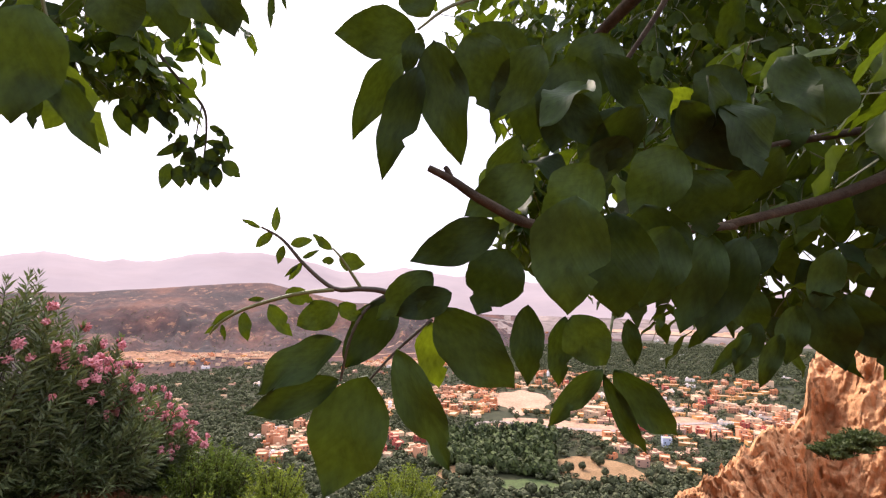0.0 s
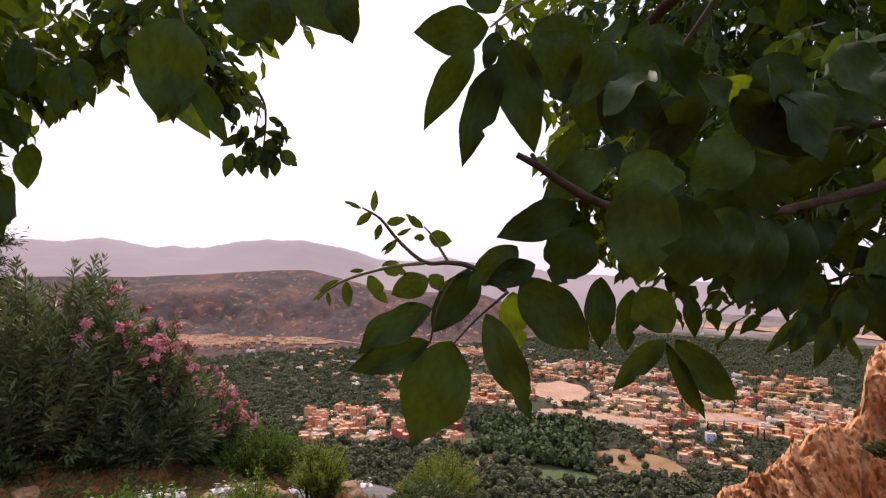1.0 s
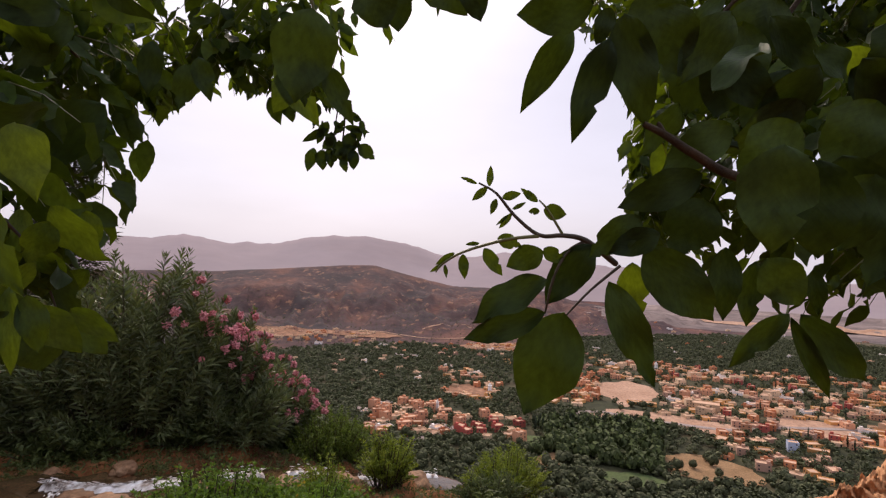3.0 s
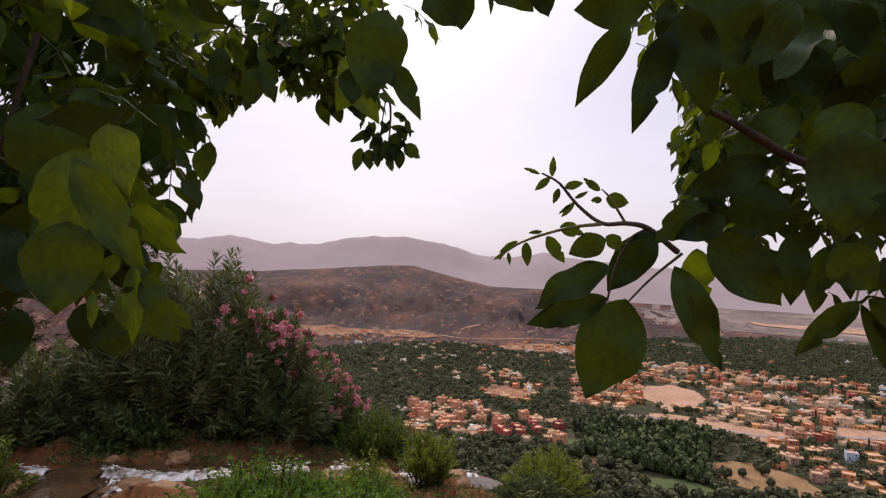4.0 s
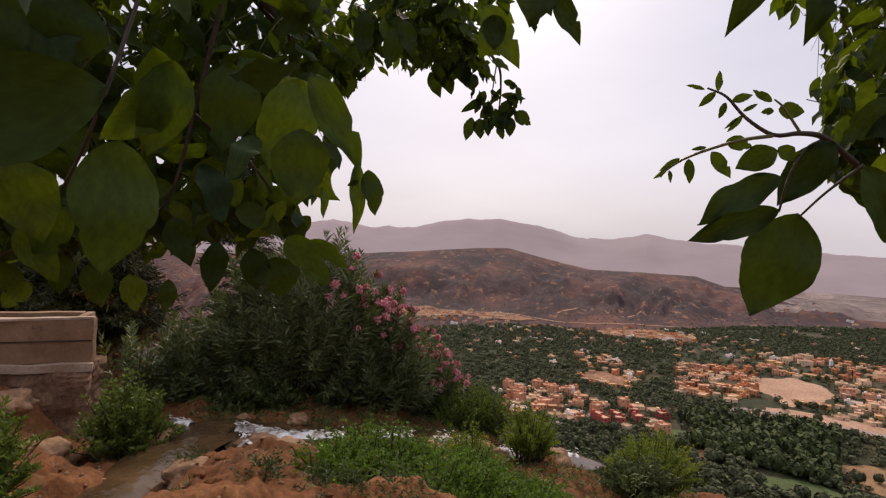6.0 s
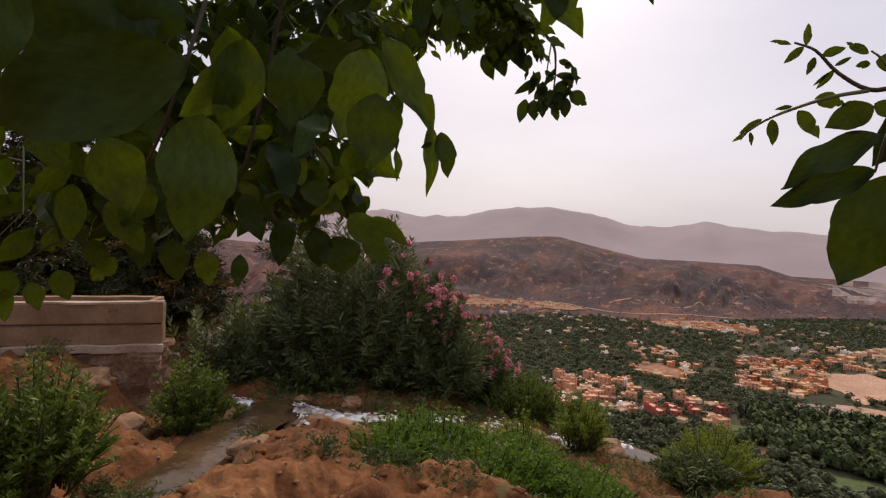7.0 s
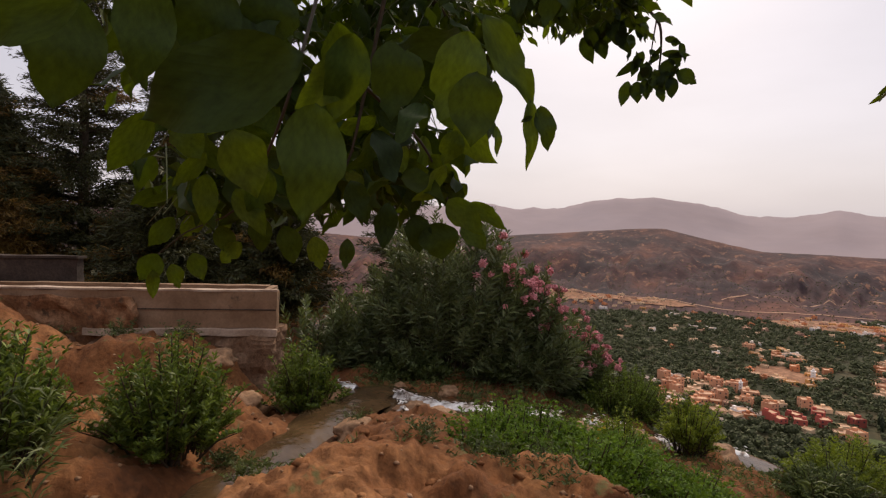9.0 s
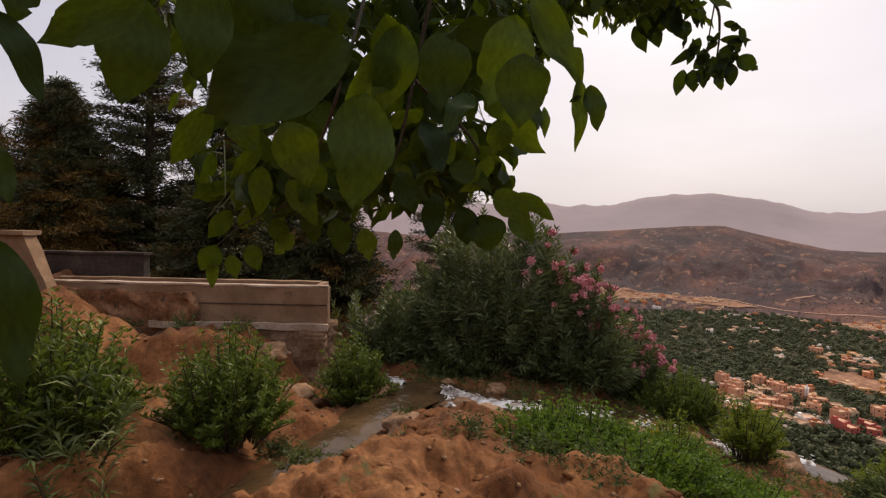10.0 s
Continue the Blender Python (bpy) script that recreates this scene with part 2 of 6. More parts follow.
HOUSE_PAINTS = [plain("house_" + n, c, 0.9, 0, 0.15, 0.6, True) for n, c in (
    ("terracotta", (0.52, 0.20, 0.085)), ("ochre", (0.64, 0.33, 0.11)), ("pink", (0.60, 0.29, 0.16)), ("cream", (0.66, 0.46, 0.29)),
    ("red", (0.40, 0.085, 0.06)), ("white", (0.78, 0.72, 0.68)), ("brick", (0.44, 0.26, 0.18)), ("blue", (0.42, 0.46, 0.58)))]
TERRACE = plain("flat_roof_screed", (0.50, 0.31, 0.20), 0.95, 0, 0.25, 0.5, True)
PANE_DARK = plain("dark_window", (0.05, 0.045, 0.05), 0.25, 0, 0.2, 2)
WHITEWASH = plain("whitewash", (0.80, 0.77, 0.75), 0.9, 0, 0.1, 0.5)


def water_mat(name, foam):
    m, nodes, links, b = mat(name)
    if foam:
        n = noise_node(nodes, links, 11, 6, 0.6, "Object", (1.0, 0.35, 1.0))
        col = ramp(nodes, links, n.outputs[0], [(0.38, (0.20, 0.14, 0.10)), (0.50, (0.66, 0.62, 0.58)), (0.62, (0.90, 0.89, 0.88))])
        b.inputs["Roughness"].default_value = 0.4
        bump(nodes, links, n.outputs[0], b, 0.15, 0.02)
    else:
        n = noise_node(nodes, links, 7, 4, 0.5)
        col = ramp(nodes, links, noise_node(nodes, links, 2.5, 5, 0.6).outputs[0], [(0.35, (0.045, 0.026, 0.012)), (0.65, (0.10, 0.06, 0.028))])
        b.inputs["Roughness"].default_value = 0.07
        b.inputs["IOR"].default_value = 1.33
        bump(nodes, links, n.outputs[0], b, 0.35, 0.04)
    links.new(col, b.inputs["Base Color"])
    return m


WATER, FOAM = water_mat("shallow_stream_water", False), water_mat("white_water", True)


# ---- mesh helpers ----
def mesh_object(name, verts, faces, material, parent=None, label="", smooth=False):
    me = bpy.data.meshes.new(name)
    me.from_pydata([tuple(v) for v in verts], [], [tuple(f) for f in faces])
    for m in (material if isinstance(material, (list, tuple)) else [material]):
        me.materials.append(m)
    if smooth:
        me.polygons.foreach_set("use_smooth", [True] * len(me.polygons))
    ob = new(name, me)
    if parent is not None:
        ob.parent = parent
    if label:
        ob["label"] = label
    return ob


def quads_object(name, verts, faces, material, parent=None, label="", smooth=False):
    """A mesh from arrays: verts (n, 3), faces (m, k)."""
    verts, faces = np.asarray(verts, np.float32), np.asarray(faces, np.int32)
    k = faces.shape[1]
    me = bpy.data.meshes.new(name)
    me.vertices.add(len(verts)); me.vertices.foreach_set("co", verts.ravel())
    me.loops.add(faces.size); me.loops.foreach_set("vertex_index", faces.ravel())
    me.polygons.add(len(faces)); me.polygons.foreach_set("loop_start", np.arange(0, faces.size, k, dtype=np.int32))
    if smooth:
        me.polygons.foreach_set("use_smooth", np.ones(len(faces), bool))
    for m in (material if isinstance(material, (list, tuple)) else [material]):
        me.materials.append(m)
    me.update(calc_edges=True)
    ob = new(name, me)
    if parent is not None:
        ob.parent = parent
    if label:
        ob["label"] = label
    return ob


def part(name, bm, material, parent, label=""):
    me = bpy.data.meshes.new(name)
    bm.to_mesh(me)
    bm.free()
    me.materials.append(material)
    ob = new(name, me)
    ob.parent = parent
    if label:
        ob["label"] = label
    return ob


def thing(name, at, label, category, group="", kind=""):
    ob = new(name)
    ob.empty_display_size = 0.1
    ob.location = at
    return tagged(ob, label, category, group, kind)


def tube_arrays(points, radii, sides=6):
    """Rings along a line of points, tapering by radii."""
    pts = [Vector(p) for p in points]
    verts, faces = [], []
    for i, p in enumerate(pts):
        d = (pts[min(i + 1, len(pts) - 1)] - pts[max(i - 1, 0)]).normalized()
        a = d.cross(Vector((0.31, 0.17, 0.93))).normalized()
        b = d.cross(a)
        for k in range(sides):
            w = 2 * math.pi * k / sides
            verts.append(p + (a * math.cos(w) + b * math.sin(w)) * radii[i])
    for i in range(len(pts) - 1):
        for k in range(sides):
            k2 = (k + 1) % sides
            faces.append((i * sides + k, i * sides + k2, (i + 1) * sides + k2, (i + 1) * sides + k))
    return verts, faces


def smooth_line(points, steps=5):
    """A Catmull-Rom line through points."""
    pts = [np.array(p, float) for p in points]
    pts = [2 * pts[0] - pts[1]] + pts + [2 * pts[-1] - pts[-2]]
    out = []
    for i in range(1, len(pts) - 2):
        p0, p1, p2, p3 = pts[i - 1:i + 3]
        for s in range(steps):
            t = s / steps
            out.append(0.5 * (2 * p1 + (p2 - p0) * t + (2 * p0 - 5 * p1 + 4 * p2 - p3) * t * t + (3 * p1 - p0 - 3 * p2 + p3) * t ** 3))
    out.append(pts[-2])
    return out


def limb(name, points, r0, r1, material, parent, label="", sides=7, steps=5):
    line = smooth_line(points, steps)
    n = len(line)
    radii = [r0 + (r1 - r0) * i / (n - 1) for i in range(n)]
    v, f = tube_arrays(line, radii, sides)
    base = np.array(parent.location)
    return mesh_object(name, [np.array(p) - base for p in v], f, material, parent, label, True)


def unit(a):
    return a / np.maximum(np.linalg.norm(a, axis=1, keepdims=True), 1e-9)


def blades(rng, base, way, length, width, fold=0.25, droop=0.15):
    """Many narrow leaves as folded four-point blades. base, way: (n, 3); length, width: (n,)."""
    n = len(base)
    way = unit(way)
    side = unit(np.cross(way, unit(rng.normal(size=(n, 3)) + np.array([0, 0, 0.6]))))
    up = np.cross(side, way)
    L, W = length[:, None], width[:, None]
    tip = base + way * L - np.array([0, 0, 1.0]) * L * droop
    midp = base + way * L * 0.45 + up * W * fold
    v = np.stack([base, midp + side * W * 0.5 - up * W * fold, tip, midp - side * W * 0.5 - up * W * fold, midp], 1).reshape(-1, 3)
    i = np.arange(n)[:, None] * 5
    f = np.concatenate([np.hstack([i, i + 1, i + 4]), np.hstack([i + 1, i + 2, i + 4]), np.hstack([i + 2, i + 3, i + 4]), np.hstack([i + 3, i, i + 4])])
    return v, f


# ---- ground ----
def lattice(ix, iy, seed):
    h = (ix * 374761393 + iy * 668265263 + seed * 974634777) & 0x7FFFFFFF
    h = ((h ^ (h >> 13)) * 1274126177) & 0x7FFFFFFF
    return ((h ^ (h >> 16)) & 0xFFFF) / 65535.0


def vnoise(x, y, seed=0):
    x, y = np.asarray(x, float), np.asarray(y, float)
    ix, iy = np.floor(x).astype(np.int64), np.floor(y).astype(np.int64)
    fx, fy = x - ix, y - iy
    fx, fy = fx * fx * (3 - 2 * fx), fy * fy * (3 - 2 * fy)
    a, b = lattice(ix, iy, seed), lattice(ix + 1, iy, seed)
    c, d = lattice(ix, iy + 1, seed), lattice(ix + 1, iy + 1, seed)
    return (a + (b - a) * fx) * (1 - fy) + (c + (d - c) * fx) * fy - 0.5


def fbm(x, y, seed=0, octaves=5, gain=0.5):
    s, k = 0.0, 1.0
    for o in range(octaves):
        s = s + k * vnoise(np.asarray(x) * 2 ** o, np.asarray(y) * 2 ** o, seed + o * 17)
        k *= gain
    return s


def step(a, b, x):
    t = np.clip((np.asarray(x, float) - a) / (b - a), 0, 1)
    return t * t * (3 - 2 * t)


# terrace frame: a runs along the old wall, b away from the path towards it
TA, TB, TO = np.array([0.726, 0.688]), np.array([-0.688, 0.726]), np.array([-0.2, -0.21])


def to_ab(x, y):
    dx, dy = np.asarray(x) - TO[0], np.asarray(y) - TO[1]
    return dx * TA[0] + dy * TA[1], dx * TB[0] + dy * TB[1]


def from_ab(a, b):
    return TO[0] + a * TA[0] + b * TB[0], TO[1] + a * TA[1] + b * TB[1]


CALM = [(-3.0, 1.2), (-2.1, 3.0), (-1.5, 4.3), (-1.2, 5.1), (-0.85, 5.85), (-0.6, 6.5), (-0.35, 7.15)]
RAPID = [(-0.75, 7.35), (-0.1, 7.1), (0.5, 6.75), (1.0, 6.75), (1.9, 6.9), (2.9, 7.2), (4.0, 7.55), (5.1, 7.75), (5.9, 7.95), (7.0, 8.8)]


def stream_z(a):
    return np.interp(a, [-2.5, -0.3, 0.4, 1.0, 1.9, 2.9, 4.0, 5.9, 7.0], [-0.70, -0.70, -0.74, -0.80, -0.95, -1.2, -1.6, -2.05, -2.9])


def line_distance(a, b, line):
    best = np.full(np.shape(a), 1e9)
    for (a0, b0), (a1, b1) in zip(line, line[1:]):
        da, db = a1 - a0, b1 - b0
        t = np.clip(((a - a0) * da + (b - b0) * db) / (da * da + db * db), 0, 1)
        best = np.minimum(best, np.hypot(a - a0 - t * da, b - b0 - t * db))
    return best


RIDGE_AZ = [-180, -60, -45, -30, -20, -10, -6.3, -1, 1.3, 4.5, 8, 11.5, 16.6, 21, 26, 30.6, 34.4, 37.4, 45, 60, 180]
RIDGE_EL = [0.6, 0.6, 0.5, 0.1, 0.5, 1.1, 1.4, 1.9, 2.35, 1.75, 1.75, 2.85, 3.65, 3.5, 2.5, 2.35, 3.0, 2.4, 2.3, 2.4, 1.0]
HILL_AZ, HILL_R = [-40, -5, 3, 10, 45, 60], [2250, 1350, 1080, 1140, 930, 630]
FRONT_AZ = [-180, -30, -20, -16, -10, -6, -3.3, 2.2, 6.8, 11, 15.3, 19, 22.7, 31, 38, 46, 55, 75, 180]
FRONT_EL = [-5, -4.2, -3.7, -3.4, -3.1, -2.6, -1.7, -1.55, -1.5, -0.6, 0.5, 0.4, 0.05, -0.6, -0.7, -1.2, -0.5, 1.5, 1.5]
FLOOR = -155.0


def ground_z(x, y):
    x, y = np.asarray(x, float), np.asarray(y, float)
    r = np.hypot(x, y)
    az = np.degrees(np.arctan2(-x, y))
    a, b = to_ab(x, y)
    # the terrace under the walnut
    z = np.interp(b, [-6, -1, 0, 3.2, 5.0, 6.6, 8.5, 12], [2.6, 0.35, 0.05, -0.30, -0.55, -0.80, -1.0, -1.5])
    z = z - 0.16 * np.maximum(a - 0.6, 0) ** 1.25 * step(1.0, 5.0, b)
    bank = np.interp(a, [-9, -6, -5, -4.2, -3.0, -2.4, -1.8], [1.5, 1.4, 1.1, 0.82, 0.74, 0.5, 0.0])
    z = z + bank * (0.14 * step(2.5, 4.2, b) + 0.44 * step(4.6, 5.3, b) + 0.42 * step(5.9, 6.6, b))
    z = z + step(-1.6, -3.0, a) * step(3.5, 5.5, b) * (0.30 - np.abs(fbm(x * 0.9, y * 0.9, 13, 4))) * 0.5
    z = z + 0.24 * np.exp(-((a - 0.15) / 0.65) ** 2 - ((b - 4.9) / 1.2) ** 2)
    z = z + 0.12 * np.exp(-((a + 0.45) / 0.5) ** 2 - ((b - 3.6) / 0.9) ** 2)
    z = z + 0.30 * np.exp(-((a - 1.0) / 1.6) ** 2 - ((b - 8.6) / 0.9) ** 2)
    d = np.minimum(line_distance(a, b, CALM), line_distance(a, b, RAPID))
    d = np.maximum(0, d + fbm(x * 1.6, y * 1.6, 15, 4) * 0.3)
    z = np.where(d < 1.2, z + (np.minimum(stream_z(a) - 0.12, z) - z) * step(0.56, 0.16, d), z)
    z = z + (fbm(x * 1.1, y * 1.1, 3, 7, 0.6) * 0.34 + (0.5 - np.abs(fbm(x * 2.3, y * 2.3, 9, 4))) * 0.16 - 0.08) * step(0.15, 0.7, d) * step(0.2, 2, r)
    near = z
    # the slope that falls to the valley, gentler behind the wall
    left = step(48, 66, az)
    edge = 9.5 + 22 * left - 5.2 * step(-14, -28, az)
    fall = -1.6 - (r - edge) * (0.72 - 0.25 * left) + fbm(x * 0.12, y * 0.12, 21, 5) * 3.0 * step(12, 40, r)
    z = np.where(r > edge, near + (np.minimum(fall, near) - near) * step(0, 3.0, r - edge), near)
    behind = step(95, 125, np.abs(az + 5))
    z = z + behind * step(3, 30, r) * r * 0.45
    floor = FLOOR + fbm(x * 0.0035, y * 0.0035, 31, 2) * 8.0
    z = np.where(behind > 0.01, z, np.maximum(z, floor))
    # the brown hill across the valley
    base = np.interp(az, HILL_AZ, HILL_R)
    top = np.interp(az, [-40, -5, 10, 45, 60], [2900, 2500, 2250, 2100, 1500])
    crest = 1.65 + np.tan(np.radians(np.interp(az, FRONT_AZ, FRONT_EL))) * top
    k = np.clip((r - base) / (top - base), 0, 1)
    spur = 0.34 - np.abs(fbm(x * 0.0034 + y * 0.001, y * 0.0022, 41, 5, 0.55))
    fold = 0.3 - np.abs(fbm(az * 0.42 + r * 0.0012, r * 0.0007, 43, 5, 0.55))
    hill = FLOOR + (crest - FLOOR) * (0.66 * k + 0.34 * k * k) + (spur * 120 + fold * 110 - 22) * step(0.05, 0.4, k) * (1 - k) ** 0.8
    hill = np.where(r > top, crest - (r - top) * 0.12, hill)
    # the far ridge
    rtop = 4300.0
    rz = 1.65 + np.tan(np.radians(np.interp(az, RIDGE_AZ, RIDGE_EL))) * rtop
    rk = np.clip((r - 2900) / (rtop - 2900), 0, 1)
    ridge = FLOOR + (rz - FLOOR) * rk ** 0.85 + fbm(az * 0.35, r * 0.0006, 51, 3) * 14 * np.sin(np.pi * rk)
    ridge = ridge + fbm(az * 0.7, az * 0 + 3, 53, 4) * 16 * rk ** 8
    far = np.where(r > 300, np.maximum(hill, ridge), -1e3)
    front = step(88, 70, np.abs(az - 10))
    return np.where((r > 300) & (front > 0), np.maximum(z, z + (np.maximum(far, z) - z) * front), z)


def gz(x, y):
    return float(ground_z(np.array([x]), np.array([y]))[0])


azs = np.concatenate([np.arange(-52, 96, 0.35), np.arange(96, 308, 2.0)])
rs = [0.002]
while rs[-1] < 4700:
    rs.append(rs[-1] * (1.4 if rs[-1] < 0.25 else 1.012 if rs[-1] < 14 or 850 < rs[-1] < 2600 else 1.032))
rs = np.array(rs)
AZ, RR = np.meshgrid(np.radians(azs), rs)
gx, gy = -np.sin(AZ) * RR, np.cos(AZ) * RR
gzz = ground_z(gx, gy)
na, nr = len(azs), len(rs)
gv = np.stack([gx, gy, gzz], -1).reshape(-1, 3)
ii, jj = np.meshgrid(np.arange(nr - 1), np.arange(na), indexing="ij")
j2 = (jj + 1) % na
gf = np.stack([ii * na + jj, (ii + 1) * na + jj, (ii + 1) * na + j2, ii * na + j2], -1).reshape(-1, 4)[:, ::-1]
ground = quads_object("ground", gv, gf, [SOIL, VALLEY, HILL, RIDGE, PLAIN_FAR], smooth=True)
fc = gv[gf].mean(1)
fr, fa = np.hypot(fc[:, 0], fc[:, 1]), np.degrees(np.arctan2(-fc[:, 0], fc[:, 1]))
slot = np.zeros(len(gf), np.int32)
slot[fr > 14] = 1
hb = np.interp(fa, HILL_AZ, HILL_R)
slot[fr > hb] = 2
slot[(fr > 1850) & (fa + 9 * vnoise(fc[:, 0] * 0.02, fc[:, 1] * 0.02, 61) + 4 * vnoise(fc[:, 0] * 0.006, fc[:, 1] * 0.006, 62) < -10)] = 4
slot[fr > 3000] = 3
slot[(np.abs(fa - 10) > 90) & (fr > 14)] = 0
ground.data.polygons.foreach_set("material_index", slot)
tagged(ground, "orange earth terrace falling to a green valley with brown hills", "ground", kind="structure")


# ---- stream ----
def ribbon(name, line, width, lift, material, label, wild=0.0, parent=None):
    pts = smooth_line([(p[0], p[1], 0) for p in line], 14 if wild < 0.09 else 26)
    cols = 9 if wild < 0.09 else 17
    verts, faces = [], []
    for i, p in enumerate(pts):
        d = pts[min(i + 1, len(pts) - 1)] - pts[max(i - 1, 0)]
        n = np.array([-d[1], d[0]]) / max(np.hypot(d[0], d[1]), 1e-6)
        w = width * (0.8 + 0.5 * vnoise(i * 0.21, 3.3, 71))
        for c in range(cols):
            k = (c / (cols - 1) - 0.5) * 2
            a, b = p[0] + n[0] * k * w, p[1] + n[1] * k * w
            x, y = from_ab(a, b)
            z = float(stream_z(p[0])) + lift - (0.05 if wild < 0.09 else 0.10) * k * k + wild * 0.13 * float(fbm(x * 7, y * 7, 73, 4, 0.6)) * (1 - 0.7 * k * k)
            verts.append((x, y, z))
    for i in range(len(pts) - 1):
        for c in range(cols - 1):
            faces.append((i * cols + c, i * cols + c + 1, (i + 1) * cols + c + 1, (i + 1) * cols + c))
    if wild >= 0.09:
        # tossed water: flat lumps and drops along the flow
        rng = np.random.default_rng(len(pts) + int(1000 * width))
        n = 2 * len(pts)
        at = rng.integers(0, len(pts) - 1, n)
        k = np.clip(rng.normal(size=n) * 0.5, -1.2, 1.2)
        base = np.array(verts).reshape(len(pts), cols, 3)
        mid_, edge_ = base[at, cols // 2], base[at, -1]
        c = mid_ + (edge_ - mid_) * k[:, None] + np.stack([np.zeros(n), np.zeros(n), rng.uniform(-0.012, 0.022, n) * (1 - 0.5 * np.abs(k))], 1)
        flow = unit(base[at + 1, cols // 2] - mid_)
        s = rng.uniform(0.005, 0.02, n)[:, None]
        side = np.stack([-flow[:, 1], flow[:, 0], np.zeros(n)], 1)
        up = np.array([[0, 0, 1.0]])
        lump = np.stack([c + flow * s * 2.8, c - flow * s * 2.4, c + side * s, c - side * s, c + up * s * 0.45, c - up * s * 0.5], 1).reshape(-1, 3)
        tri_ = np.array([[0, 2, 4], [2, 1, 4], [1, 3, 4], [3, 0, 4], [2, 0, 5], [1, 2, 5], [3, 1, 5], [0, 3, 5]])
        o = len(verts)
        verts = verts + [tuple(q) for q in lump]
        faces = faces + [tuple(q) for q in (tri_[None] + np.arange(n)[:, None, None] * 6 + o).reshape(-1, 3)]
    ob = mesh_object(name, verts, faces, material, parent, "", True)
    return tagged(ob, label, "stream", kind="structure")


ribbon("stream", CALM + [(0.0, 7.0)], 0.55, -0.01, WATER, "shallow brown stream running over orange earth", 0.03)
ribbon("stream_shallows", RAPID[1:], 0.7, -0.02, WATER, "thin sheet of water over wet rock", 0.05)
ribbon("rapids", [(-0.75, 7.35), (-0.5, 7.25)], 0.16, 0.025, FOAM, "short strip of white water", 0.1)
ribbon("rapids", [(0.05, 7.02), (0.25, 6.93), (0.55, 6.75), (0.95, 6.72), (1.35, 6.8)], 0.22, 0.025, FOAM, "white foaming rapids between earth banks", 0.16)
ribbon("rapids", [(0.3, 6.85), (0.2, 6.6), (0.14, 6.35)], 0.15, 0.025, FOAM, "white foam curling round a rock", 0.14)
ribbon("rapids", [(1.75, 6.86), (2.1, 6.95), (2.35, 7.03)], 0.14, 0.025, FOAM, "white foaming rapids between earth banks", 0.14)
ribbon("rapids", [(2.7, 7.15), (3.2, 7.3), (3.75, 7.48)], 0.16, 0.025, FOAM, "white foaming rapids between earth banks", 0.14)
ribbon("rapids", [(4.0, 7.55), (4.6, 7.68), (5.2, 7.77), (5.75, 7.9)], 0.14, 0.025, FOAM, "white foaming rapids between earth banks", 0.14)


def rock(name, a, b, size, sink, material, label, seed, squash=0.6, category="rock"):
    rng = random.Random(seed)
    bm = bmesh.new()
    bmesh.ops.create_icosphere(bm, subdivisions=4, radius=1)
    off = Vector((rng.uniform(0, 50), rng.uniform(0, 50), rng.uniform(0, 50)))
    for v in bm.verts:
        n = noise.fractal(v.co * 1.3 + off, 1.0, 2.1, 6)
        c = noise.cell(v.co * 2.2 + off) * 0.12
        v.co *= 1 + 0.32 * n + c
        v.co = Vector((v.co.x * size, v.co.y * size * rng.uniform(0.97, 1.03), v.co.z * size * squash))
    me = bpy.data.meshes.new(name)
    bm.to_mesh(me); bm.free()
    me.materials.append(material)
    me.polygons.foreach_set("use_smooth", [True] * len(me.polygons))
    x, y = from_ab(a, b)
    ob = new(name, me)
    ob.matrix_basis = pose(x, y, gz(x, y) + size * squash * (0.5 - sink), 0, 0, rng.uniform(0, 360))
    return tagged(ob, label, category, "stream rocks")


for n, (a, b, s, k) in enumerate([(0.25, 6.5, 0.24, 0.3), (-0.75, 7.0, 0.33, 0.4), (1.5, 6.55, 0.2, 0.5), (-1.9, 6.7, 0.3, 0.5), (-2.35, 7.1, 0.25, 0.5),
                                  (2.5, 6.75, 0.25, 0.4), (-0.35, 5.3, 0.22, 0.6), (0.55, 5.7, 0.3, 0.65), (3.5, 7.0, 0.28, 0.4), (-1.35, 7.0, 0.22, 0.4),
                                  (4.8, 7.2, 0.3, 0.4), (-0.9, 4.3, 0.14, 0.5), (-2.6, 5.0, 0.2, 0.5), (0.1, 7.6, 0.13, 0.6), (0.8, 7.4, 0.14, 0.6)]):
    rock("rock", a, b, s, k, ROCK, "wet tan rock at the edge of the stream", 100 + n)


